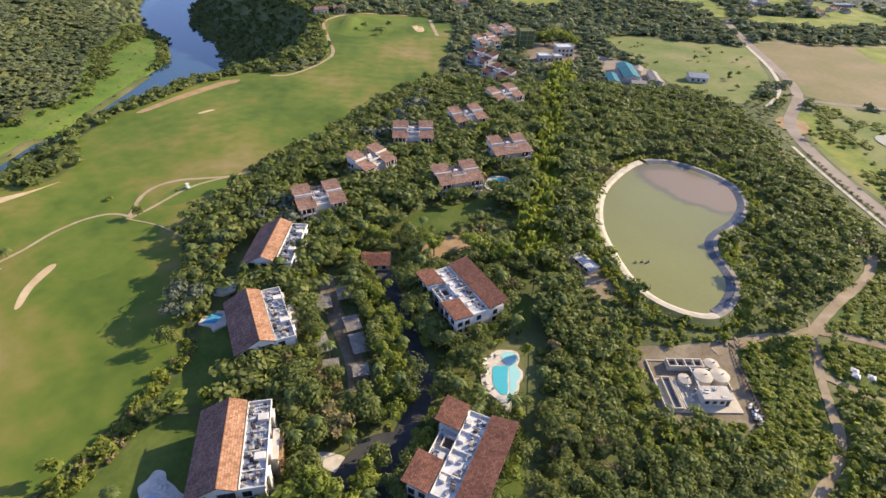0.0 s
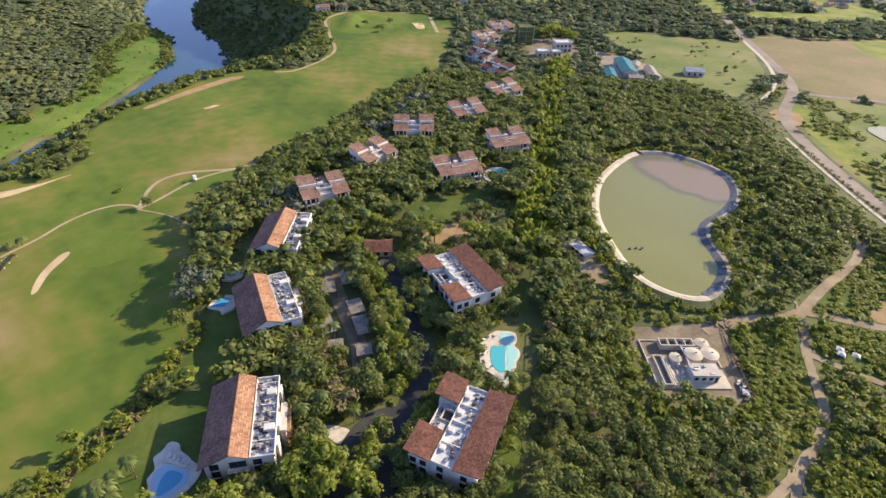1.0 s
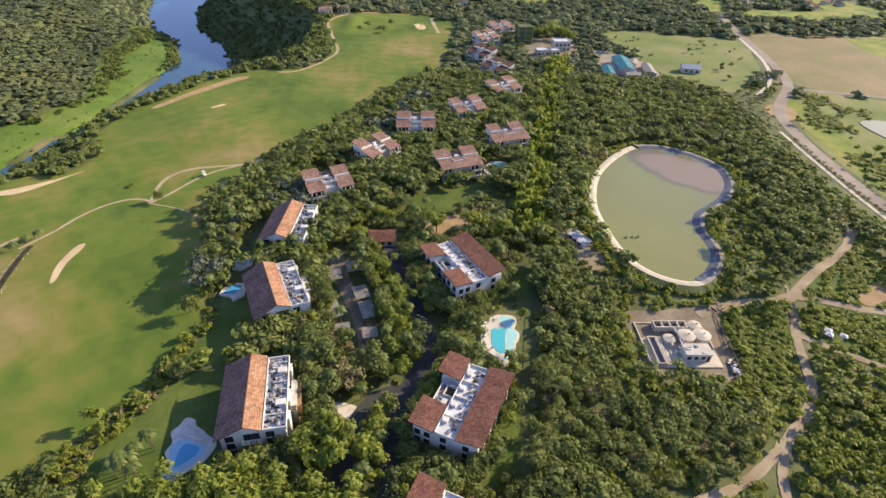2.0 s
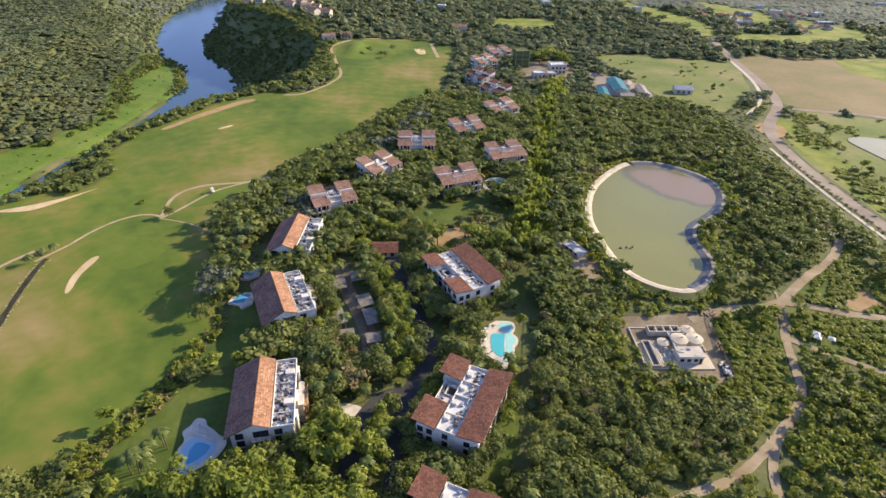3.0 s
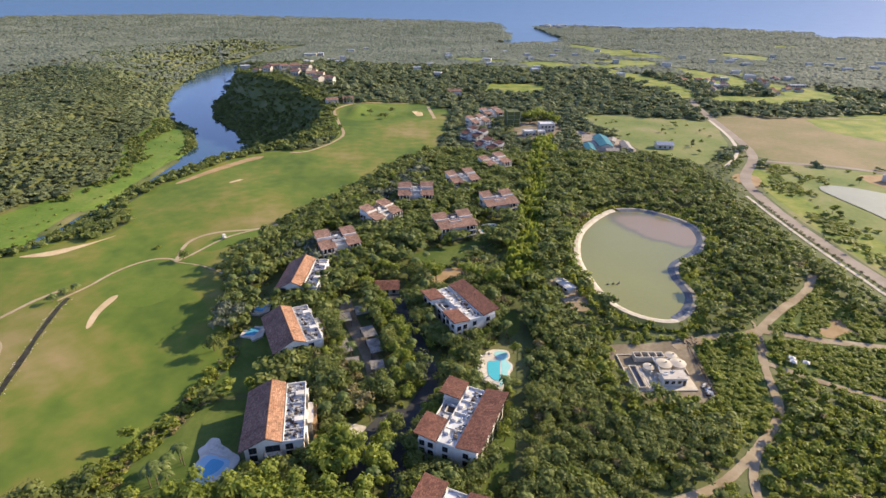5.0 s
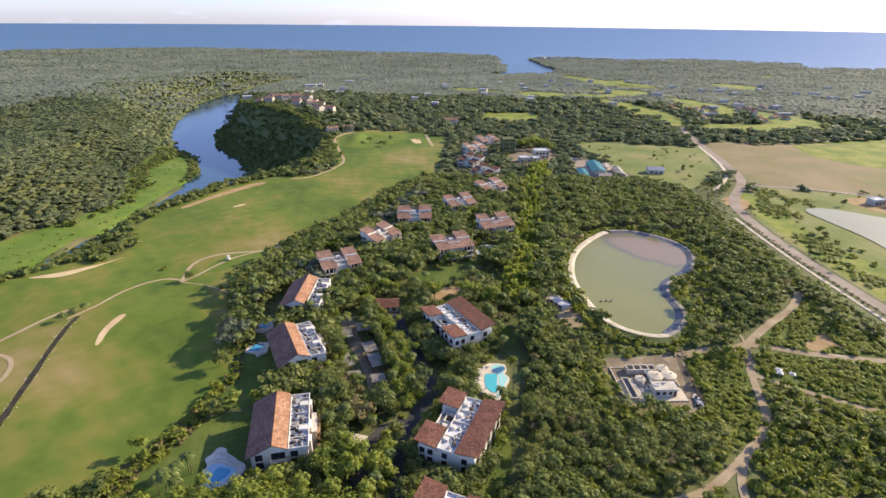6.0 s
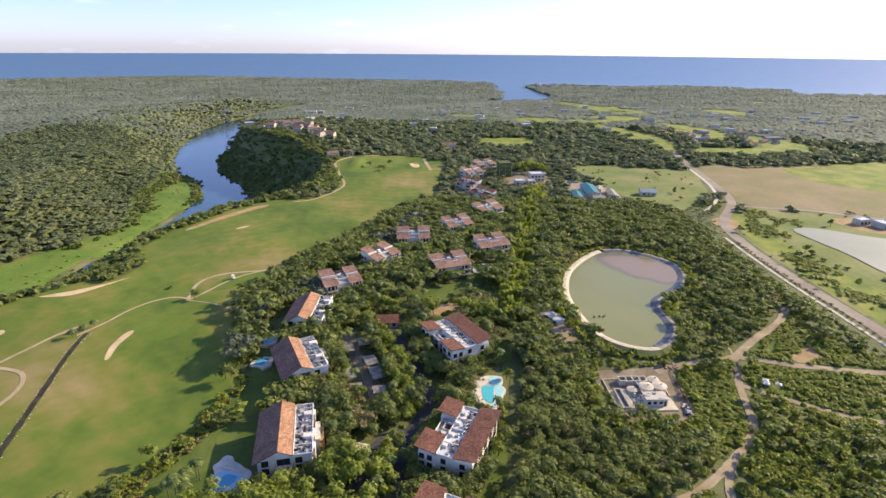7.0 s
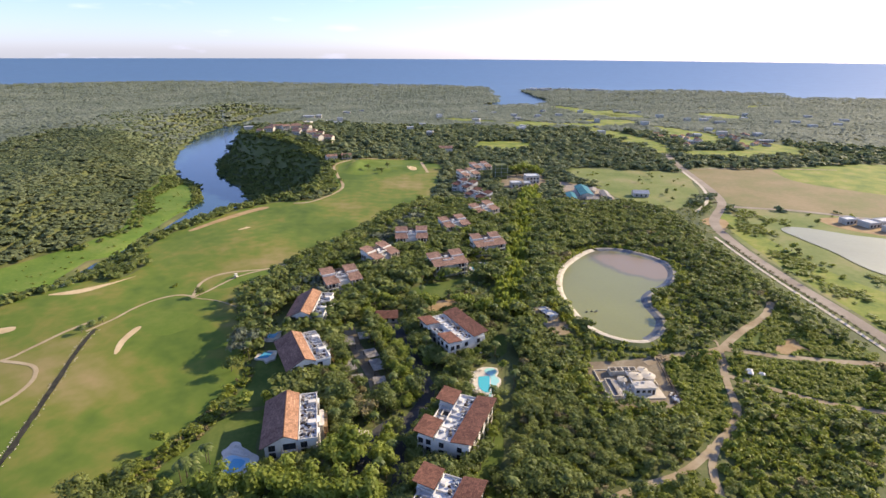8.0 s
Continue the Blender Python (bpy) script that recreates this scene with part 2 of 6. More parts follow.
M_LEAF_DRY = material("dry_brown_leaves", ((0.12, (0.13, 0.112, 0.045)), (0.5, (0.20, 0.168, 0.068)), (0.9, (0.28, 0.225, 0.10))), 0.2, 0.8, 0.7, 0, 0, 0, 0.35, 0.25, 0.2)
M_PALM = material("palm_fronds", ((0.12, (0.06, 0.085, 0.018)), (0.5, (0.12, 0.155, 0.035)), (0.9, (0.20, 0.22, 0.06))), 0.2, 0.8, 0.5, 0, 0, 0, 0.3, 0.3, 0.25)
# aerial haze is put into these two leaf colours, stronger in the far one
M_MID_WOOD_HAZE = material("hazed_woodland_leaves", ((0.15, (0.098, 0.128, 0.060)), (0.5, (0.155, 0.186, 0.086)), (0.9, (0.24, 0.255, 0.115))), 0.018, 0.15, 0.7, 0, 0, 0, 0.4, 0, 0.35, 1.2)
M_FAR_WOOD_HAZE = material("far_woodland", ((0.2, (0.15, 0.178, 0.122)), (0.5, (0.20, 0.228, 0.165)), (0.85, (0.275, 0.295, 0.215))), 0.006, 0.03, 0.8, 0, 0, 0, 0.4, 0, 0.3, 0.5)


# ---- shape helpers ----
def sstep(a, b, v):
    v = np.clip((np.asarray(v, float) - a) / (b - a), 0.0, 1.0)
    return v * v * (3 - 2 * v)


def mesh_object(name, verts, faces, mat, parent=None, label="", smooth=False):
    me = bpy.data.meshes.new(name)
    me.from_pydata([tuple(map(float, v)) for v in verts], [], faces)
    me.materials.append(mat)
    if smooth:
        me.polygons.foreach_set("use_smooth", [True] * len(me.polygons))
    ob = new(name, me)
    ob.parent = parent
    return tagged(ob, label)


def part(name, bm, mat, parent=None, label="", smooth=False):
    me = bpy.data.meshes.new(name)
    bm.to_mesh(me)
    bm.free()
    me.materials.append(mat)
    if smooth:
        me.polygons.foreach_set("use_smooth", [True] * len(me.polygons))
    ob = new(name, me)
    ob.parent = parent
    return tagged(ob, label)


def thing(name, m, label, category, group="", kind=""):
    ob = new(name)
    ob.empty_display_size = 0.5
    ob.matrix_basis = m
    return tagged(ob, label, category, group, kind)


def box(bm, x0, x1, y0, y1, z0, z1, bevel=0.0, rz=0.0):
    c = Matrix.Translation(((x0 + x1) / 2, (y0 + y1) / 2, (z0 + z1) / 2)) @ Matrix.Rotation(rz, 4, "Z") @ Matrix.Diagonal((x1 - x0, y1 - y0, z1 - z0, 1))
    made = bmesh.ops.create_cube(bm, size=1, matrix=c)["verts"]
    if bevel:
        edges = list({e for v in made for e in v.link_edges})
        bmesh.ops.bevel(bm, geom=edges, offset=bevel, segments=1, affect="EDGES")
    return bm


def boxes(*rows, bevel=0.0):
    bm = bmesh.new()
    for r in rows:
        box(bm, *r, bevel=bevel)
    return bm


def cylinder(bm, x, y, z0, z1, r0, r1=None, n=20):
    r1 = r0 if r1 is None else r1
    bmesh.ops.create_cone(bm, cap_ends=True, segments=n, radius1=r0, radius2=r1, depth=z1 - z0, matrix=Matrix.Translation((x, y, (z0 + z1) / 2)))
    return bm


def curve(pts, n=6, closed=True):
    """A smooth line through a few control points."""
    p = np.array(pts, float)
    k = len(p)
    out = []
    for i in range(k if closed else k - 1):
        if closed:
            a, b, c, d = (p[(i + j) % k] for j in (-1, 0, 1, 2))
        else:
            a, b, c, d = p[max(i - 1, 0)], p[i], p[i + 1], p[min(i + 2, k - 1)]
        for t in np.arange(n) / n:
            out.append(0.5 * (2 * b + (c - a) * t + (2 * a - 5 * b + 4 * c - d) * t * t + (3 * b - a - 3 * c + d) * t ** 3))
    if not closed:
        out.append(p[-1])
    return np.array(out)


def inside(poly, x, y):
    """Which of the places x, y lie inside the outline."""
    x, y = np.asarray(x, float), np.asarray(y, float)
    r = np.zeros(x.shape, bool)
    a = np.asarray(poly)
    b = np.roll(a, -1, 0)
    for (x0, y0), (x1, y1) in zip(a, b):
        if y0 != y1:
            r ^= ((y0 > y) != (y1 > y)) & (x < (x1 - x0) * (y - y0) / (y1 - y0) + x0)
    return r


# ---- the lie of the land ----
RIVER_Z, SEA_Z = -32.0, -34.0
VALLEY_Y = (-400, 0, 100, 160, 190, 215, 260, 320, 360, 400, 460, 520, 575, 663, 785, 916, 1200, 1500)
CLIFF_TOP = (-300, -262, -225, -206, -176, -176, -178, -156, -118, -106, -108, -148, -208, -266, -302, -330, -326, -310)
BANK_EAST = (-330, -292, -255, -240, -232, -228, -222, -205, -190, -186, -190, -226, -268, -302, -332, -354, -352, -330)
BANK_WEST = (-342, -306, -268, -260, -256, -252, -245, -236, -234, -234, -238, -266, -318, -362, -400, -432, -410, -365)
FLOOD_WEST = (-360, -330, -310, -300, -297, -294, -290, -262, -254, -270, -298, -303, -330, -374, -412, -442, -420, -375)
HILL_TOP = (-450, -420, -400, -390, -385, -380, -375, -350, -345, -360, -385, -395, -420, -455, -490, -515, -470, -440)
COAST = [(-4800, 3300), (-2203, 2759), (-1330, 2697), (-576, 2530), (-4, 2412), (187, 2311), (182, 1977), (180, 1640), (95, 1440), (110, 1425), (300, 1560), (330, 1670), (308, 2143), (504, 2230),
         (654, 2109), (955, 2202), (1276, 2011), (1182, 1822), (1485, 1798), (2400, 1900), (4800, 2100), (4800, -4000), (-4800, -4000)]


def height(x, y):
    x, y = np.asarray(x, float), np.asarray(y, float)
    z = -3 * (1 - sstep(80, 165, y)) - 29 * sstep(700, 1500, y)
    z = z + 17 * np.exp(-((x + 185) / 95) ** 2 - ((y - 600) / 150) ** 2)
    z = z + 0.8 * np.sin(x * 0.06 + 0.8 * np.sin(y * 0.021)) * np.sin(y * 0.045) * sstep(-70, -100, x)
    for cx, cy, sx, sy, up in ((-84, 465, 6, 22, 4.2), (-56, 456, 9, 7, 2.0), (-107, 368, 10, 9, 4.0), (-40, 468, 12, 7, 1.8), (-70, 486, 14, 5, 2.0), (-62, 285, 14, 10, 1.3)):
        z = z + up * np.exp(-((x - cx) / sx) ** 2 - ((y - cy) / sy) ** 2)
    top, be, bw, fw, hill = (np.interp(y, VALLEY_Y, row) for row in (CLIFF_TOP, BANK_EAST, BANK_WEST, FLOOD_WEST, HILL_TOP))
    west = -29 + 29 * sstep(0, 1, (fw - x) / (fw - hill)) + 8 * np.sin(x * 0.011 + 1) * np.sin(y * 0.009) * sstep(20, 160, fw - x)
    west = np.where(x > fw, -31.2 + 2.2 * (bw - x) / (bw - fw + 1e-6), west)
    bed = np.where(x > bw, -35.0, west)
    fade = 1 - sstep(1150, 1450, y)
    east = np.where(x > be, -33 + (z + 33) * np.clip((x - be) / (top - be), 0, 1) ** (0.8 + 1.5 * sstep(340, 420, y)), bed)
    west_far = np.where(x < fw, west + z * sstep(0, 400, fw - x) * (y > 600), east)
    v = np.where(x < top, np.where(x < fw, west_far, east), z)
    return np.where(x < top, z + (v - z) * fade, z)


def ground_z(x, y):
    return float(height(x, y))


def axis(near0, near1, step, far0, far1):
    a = list(np.arange(near0, near1 + 0.1, step))
    s, v = step, near1
    while v < far1:
        s = min(s * 1.12, 90)
        v += s
        a.append(v)
    s, v = step, near0
    while v > far0:
        s = min(s * 1.12, 90)
        v -= s
        a.insert(0, v)
    return np.array(a)


def sheet(name, xs, ys, zf, mat, label):
    gx, gy = np.meshgrid(xs, ys)
    gz = zf(gx, gy)
    nx, ny = len(xs), len(ys)
    idx = np.arange(nx * ny).reshape(ny, nx)
    quads = np.stack([idx[:-1, :-1], idx[:-1, 1:], idx[1:, 1:], idx[1:, :-1]], -1).reshape(-1, 4)
    ob = mesh_object(name, np.stack([gx, gy, gz], -1).reshape(-1, 3), quads.tolist(), mat, None, label, True)
    return tagged(ob, kind="structure", category=name.split("_")[0])


def land(x, y):
    z = height(x, y)
    far = (y > 1300)
    wet = ~inside(COAST, x, y)
    return np.where(far & wet, -60.0, z)


sheet("ground", axis(-340, 340, 5, -4700, 4700), axis(-60, 560, 5, -2500, 3600), land, M_FOREST_FLOOR, "dark earth and undergrowth between the trees")


def sea_level(x, y):
    d = np.hypot(x, y + 66)
    return SEA_Z + 85 * np.clip((d - 2600) / 2300, 0, 1.0) ** 1.6


gx, gy = np.meshgrid(np.linspace(-1.25, 1.25, 60), np.linspace(1200, 4900, 70))
sx, sy = gy * np.sin(gx), gy * np.cos(gx) - 66
idx = np.arange(gx.size).reshape(gx.shape)
quads = np.stack([idx[:-1, :-1], idx[:-1, 1:], idx[1:, 1:], idx[1:, :-1]], -1).reshape(-1, 4)
sea = mesh_object("sea", np.stack([sx, sy, sea_level(sx, sy)], -1).reshape(-1, 3), quads.tolist(), M_SEA, None, "blue open sea reaching to the horizon", True)
tagged(sea, kind="structure", category="water")

OPEN = []  # outlines kept free of trees


def drape(name, outline, mat, label, lift=0.15, step=10.0, n=5, clear=True, category="ground", level=None, kind="structure", mound=None):
    """A patch laid on the ground within a smooth outline."""
    lift = lift if lift > 0.45 else 0.35 * lift
    p = curve(outline, n) if n > 1 else np.array(outline, float)
    if clear:
        OPEN.append(p)
    bm = bmesh.new()
    bm.faces.new([bm.verts.new((x, y, 0)) for x, y in p])
    if level is None:
        for k in (0, 1):
            v = math.ceil(p[:, k].min() / step) * step
            while v < p[:, k].max():
                co, no = [0, 0, 0], [0, 0, 0]
                co[k], no[k] = v, 1
                bmesh.ops.bisect_plane(bm, geom=bm.verts[:] + bm.edges[:] + bm.faces[:], plane_co=co, plane_no=no)
                v += step
    for v in bm.verts:
        v.co.z = (ground_z(v.co.x, v.co.y) if level is None else level) + lift + (mound(v.co.x, v.co.y) if mound else 0)
    for f in bm.faces:
        if f.normal.z < 0:
            f.normal_flip()
    bmesh.ops.recalc_face_normals(bm, faces=bm.faces[:])
    if sum(f.normal.z for f in bm.faces) < 0:
        bmesh.ops.reverse_faces(bm, faces=bm.faces[:])
    ob = part(name, bm, mat, None, label, True)
    return tagged(ob, kind=kind, category=category)


LAID = []


def ribbon(name, line, width, mat, label, lift=0.25, clear=2.0, n=8, category="road", rough_edge=0.0):
    """A road or path of a given width along a smooth line."""
    LAID.append(name)
    lift = 0.35 * lift + 0.004 * len(LAID)
    p = curve(line, n, False)
    d = np.gradient(p, axis=0)
    d /= np.linalg.norm(d, axis=1)[:, None]
    side = np.stack([-d[:, 1], d[:, 0]], -1)
    rng = np.random.RandomState(len(p))
    w = width / 2 * (1 + rough_edge * rng.uniform(-1, 1, (len(p), 2)))
    left, right = p + side * w[:, :1], p - side * w[:, 1:]
    if clear:
        OPEN.append(np.concatenate([p + side * (width / 2 + clear), (p - side * (width / 2 + clear))[::-1]]))
    v = [(*q, ground_z(*q) + lift) for pair in zip(left, p, right) for q in pair]
    f = []
    for i in range(len(p) - 1):
        f += [(3 * i + 1, 3 * i, 3 * i + 3, 3 * i + 4), (3 * i + 2, 3 * i + 1, 3 * i + 4, 3 * i + 5)]
    ob = mesh_object(name, v, [q[::-1] for q in f], mat, None, label, True)
    return tagged(ob, kind="structure", category=category)


# river water between its banks, with the marsh on its inner side
ry = np.arange(-380, 1480, 20.0)
re, rw = np.interp(ry, VALLEY_Y, BANK_EAST) + 14, np.interp(ry, VALLEY_Y, BANK_WEST) - 4
rv = [(x, y, RIVER_Z) for pair in zip(zip(rw, ry), zip(re, ry)) for x, y in pair]
river = mesh_object("river_water", rv, [(2 * i, 2 * i + 1, 2 * i + 3, 2 * i + 2) for i in range(len(ry) - 1)], M_RIVER, None, "dark blue river in its wooded gorge")
tagged(river, kind="structure", category="water")
mw, me_ = np.interp(ry, VALLEY_Y, FLOOD_WEST) - 8, np.interp(ry, VALLEY_Y, BANK_WEST) + 3
keep = ry < 640
drape("marsh_ground", np.concatenate([np.stack([mw, ry], -1)[keep], np.stack([me_, ry], -1)[keep][::-1]]), M_MARSH, "bright green marsh on the river bank", 0.3, 10, 1)

# golf course
TRAIL = [(-117, 168), (-121, 170), (-127, 169.5), (-133.5, 164), (-138.5, 154.7), (-141.5, 145), (-147, 134)]
CLAY = [(-163, 268), (-156, 284), (-148, 303), (-138, 321), (-129, 326), (-128.5, 321), (-136, 312), (-143, 299), (-151, 283), (-159, 268)]
FAIRWAY = [(-200, 152), (-181, 180), (-161, 190), (-161, 211), (-173, 229), (-172, 260), (-163, 278), (-146, 319), (-130, 334), (-112, 342), (-96, 346), (-88, 382), (-101, 430), (-104, 478), (-78, 507), (-36, 515), (-6, 495),
           (3, 467), (-2, 410), (-6, 355), (-32, 307), (-50, 267), (-64, 240), (-78, 214), (-87, 184), (-91, 156), (-83, 135), (-72, 107), (-75.6, 90), (-81.5, 70.5), (-91, 52), (-110, 30), (-150, 0), (-215, 20), (-222, 100)]
drape("fairway_ground", FAIRWAY, M_FAIRWAY, "mown green golf fairway with dry tan patches", 0.30, 5, 4)

drape("putting_green", [(-121, 133), (-128, 142), (-126, 152), (-112, 151), (-104, 143), (-111, 132)], M_GREEN, "smooth bright putting green", 0.40, 5, 5, False)
drape("tee_ground", [(-90, 205), (-108, 194), (-112, 180), (-104, 178), (-92, 190), (-84, 203)], M_GREEN, "mown tee between two cart paths", 0.38, 5, 5, False)
drape("far_green", [(-96, 440), (-98, 480), (-70, 500), (-40, 500), (-48, 455), (-75, 432)], M_GREEN, "bright putting green at the end of the fairway", 0.42, 5, 5, False)
for outline in ([(-126.2, 117.6), (-128.8, 126), (-128.6, 136), (-126.6, 138.6), (-125.6, 136), (-126.2, 127), (-124.8, 118.4)], [(-185, 166.5), (-172, 168), (-164, 177), (-156, 191), (-163, 182), (-174, 173)],
                [(-187, 135), (-180, 138), (-178, 135), (-183, 132)], [(-131, 269), (-127, 274.5), (-124.5, 274), (-129, 268)], [(-34, 474), (-27, 478), (-23, 462), (-29, 459)]):
    tagged(drape("sand_bunker", outline, M_SAND, "pale sand bunker sunk in the fairway", 0.44, 5, 5, False, "bunker", kind="object"), group="bunkers of the golf course")
drape("clay_bank_ground", CLAY, M_CLAY, "bare orange clay along the gorge edge", 0.42, 10, 4, False)
for line, w in (([(-78, 216), (-90, 203), (-112, 197), (-120, 186), (-117, 167)], 1.7), ([(-90, 203), (-104, 192), (-113, 174), (-117, 167)], 1.4), (TRAIL, 1.2),
                ([(-150, 142), (-156, 133), (-161, 122), (-167, 113), (-185, 108)], 1.6), ([(-167, 113), (-152, 109), (-146, 102), (-145, 93), (-148, 84), (-160, 60)], 1.6), ([(-117, 167), (-104, 163), (-92, 156)], 0.7),
                ([(-112, 334), (-99, 338), (-86, 368), (-84, 392), (-96, 430), (-104, 470), (-78, 504), (-36, 512)], 2.4), ([(-20, 500), (-17, 480), (-12, 450)], 3.0)):
    tagged(ribbon("cart_path", line, w, M_PATH, "narrow pale concrete golf cart path", 0.5, 0, 8, "path", 0.12), group="cart paths")
ribbon("drainage_ditch", [(-144, 136), (-143, 127), (-138, 106), (-131, 78), (-127, 62), (-124, 40)], 1.9, M_DITCH, "dark stony drainage ditch across the fairway", 0.5, 0, 8, "ditch", 0.25)

# roads and tracks
ribbon("road", [(262, 560), (248, 490), (236, 410), (228, 365), (217, 335), (190, 290), (182, 245), (181, 195), (184, 150), (188, 110), (192, 40), (200, -120)], 6.6, M_GRAVEL_ROAD, "wide pale gravel road between field and woods", 0.3, 2)
ribbon("road_branch", [(217, 334), (240, 328), (264, 323), (292, 309), (330, 290)], 5.0, M_GRAVEL_ROAD, "pale gravel side road past the lake", 0.3, 1)
ribbon("white_path", [(240, 462), (231, 405), (221, 369), (208, 342), (190, 318)], 2.6, M_CONCRETE, "white concrete path curving round the field", 0.35, 1, category="path")
ribbon("kerb_path", [(176, 260), (175, 227), (175, 188), (177, 150), (181, 110), (186, 40)], 1.8, M_CONCRETE, "white concrete pavement strip beside the road", 0.4, 5, category="path")
for line, w in (([(80, 113), (95, 119), (107, 120.5), (113, 123), (121, 122), (140, 117), (180, 112)], 4.0), ([(113, 122), (114, 130), (108, 139), (103, 150)], 1.3), ([(112, 121), (128, 136), (146, 150), (157, 164)], 4.2),
                ([(113, 123), (110.5, 114), (107, 106), (103.5, 93), (101, 85), (96, 78), (86, 68.5), (71, 57), (54, 50), (38, 42)], 3.4), ([(86, 68), (81, 60), (78, 50), (77, 36)], 3.0), ([(107, 106), (121, 97), (134, 90), (146, 86), (165, 80)], 3.0)):
    tagged(ribbon("dirt_track", line, 0.76 * w, M_DIRT, "rutted pale dirt track through the scrub", 0.3, 0.8, 8, "track", 0.18), group="dirt tracks")
drape("roadside_ground", [(184, 296), (193, 303), (201, 296), (196, 281), (188, 274), (183, 284)], M_CLAY, "reddish bare earth beside the road", 0.2, 10, 5)
ribbon("field_edge_track", [(243, 473), (290, 477), (340, 477), (400, 472)], 3.0, M_DIRT, "pale track along the far edge of the field", 0.5, 1)
drape("bare_ground", [(135, 121.5), (138, 126), (141.5, 126.5), (145, 131.5), (149, 130), (147.5, 126), (150.5, 121.5), (144, 122.5), (139, 119.5)], M_CLAY, "reddish bare earth beside the track", 0.24, 10, 5)
SCRUB = ([(117, 123), (140, 144), (157, 158), (157, 141), (172, 124), (170, 116), (140, 119)], [(112, 112), (118, 119), (165, 112), (150, 92), (142, 88), (121, 98), (111, 106)], [(84, 112), (106, 116), (105, 104), (98, 85), (88, 74), (81, 84), (88, 98)])
for outline in SCRUB:
    drape("scrub_ground", outline, M_LAWN, "rough yellow-green grass under low scrub", 0.15, 8, 4, False)
ribbon("estate_road", [(-22, 148), (-16, 134), (-8, 112), (-3, 95), (-8, 80), (-10, 65), (-10, 50), (-12, 25)], 4.6, M_ASPHALT, "dark asphalt road between the apartment houses", 0.25, 0.3)
ribbon("estate_branch", [(-8, 80), (-15, 78), (-20, 70), (-21, 60), (-22, 40)], 4.2, M_ASPHALT, "dark asphalt drive among the trees", 0.25, 0.3)
ribbon("parking_road", [(-38, 138), (-33, 124), (-26, 110), (-22, 100), (-20, 90)], 5.0, M_YARD, "worn earth and gravel parking lane", 0.25, 3.0)
ribbon("corridor_track", [(20, 54), (24.5, 92), (28, 118), (33, 150)], 1.8, M_FOREST_FLOOR, "dark straight path cut through the woods", 0.2, 1.2)

# fields, lawns, clearings
drape("hill_scrub_ground", [(-560, 520), (-560, 700), (-470, 640), (-392, 566), (-350, 470), (-400, 440), (-470, 450)], M_OLIVE, "olive scrub on the hill across the river", 0.4, 10, 4, False)
ribbon("hill_track", [(-520, 590), (-530, 620), (-534, 650), (-546, 720), (-540, 780)], 4.0, M_DIRT, "pale dirt track on the hill across the river", 0.6, 1, 6, "track", 0.3)
drape("field_ground", [(124, 470), (180, 468), (236, 455), (226, 405), (216, 372), (196, 345), (176, 322), (150, 340), (140, 377)], M_MEADOW, "flat green meadow", 0.15, 20, 4)
drape("dry_field_ground", [(246, 469), (300, 473), (366, 471), (420, 420), (380, 340), (330, 306), (292, 314), (262, 326), (226, 342), (238, 400)], M_DRY_FIELD, "flat dry tan field", 0.15, 20, 4)
drape("green_field_ground", [(330, 455), (350, 478), (480, 500), (560, 380), (420, 330), (372, 370), (330, 415)], M_VERGE, "pale yellow-green field", 0.22, 20, 4)
drape("verge_ground", [(222, 326), (262, 316), (320, 290), (340, 200), (280, 110), (200, 60), (192, 110), (188, 150), (187, 203), (190, 265)], M_MEADOW, "rough olive grass verge round the lake", 0.13, 20, 4)
drape("verge_grass", [(204, 316), (214, 296), (209, 262), (208, 225), (212, 196), (222, 170), (236, 140), (226, 100), (200, 66), (194, 110), (190, 150), (189, 203), (192, 262)], M_VERGE, "bright yellow-green rough grass along the road", 0.19, 16, 4)
LAKE = [(227, 274), (236, 281), (250, 277), (266, 265), (290, 250), (290, 215), (262, 195), (244, 190), (234, 205), (233, 232), (229, 255)]
drape("lake_water", LAKE, M_LAKE, "pale grey-green lake", 0.0, 20, 5, True, "water", -0.0 + 0.35)
drape("building_site_ground", [(268, 300), (290, 304), (330, 296), (330, 262), (300, 258), (272, 276)], M_CLAY, "bare earth of a building site", 0.3, 20, 4, False)
for outline in ([(-13, 178), (3, 187), (19, 194), (18, 185), (2, 168), (-11, 169)], [(18, 132), (27, 133), (29, 124), (24, 117), (20, 124)], [(13, 74), (19, 78), (23, 74), (18, 58), (11, 53), (14, 62)], [(-79, 54), (-76.2, 65), (-72, 73), (-69.4, 82), (-62, 84), (-56, 84), (-55, 68), (-50, 54), (-66, 46)], [(4, 340), (10, 350), (16, 345), (10, 335)], [(-70.5, 90), (-67.6, 102), (-69, 113), (-66, 126), (-58, 122), (-54, 98), (-56.5, 88.5), (-66, 86)]):
    drape("lawn_ground", outline, M_LAWN, "mown garden lawn", 0.18, 10, 5)
drape("clearing_ground", [(-8, 152), (-2, 163), (12, 165), (14, 158), (4, 150)], M_CLAY, "bare brown clearing among the trees", 0.15, 10, 5)
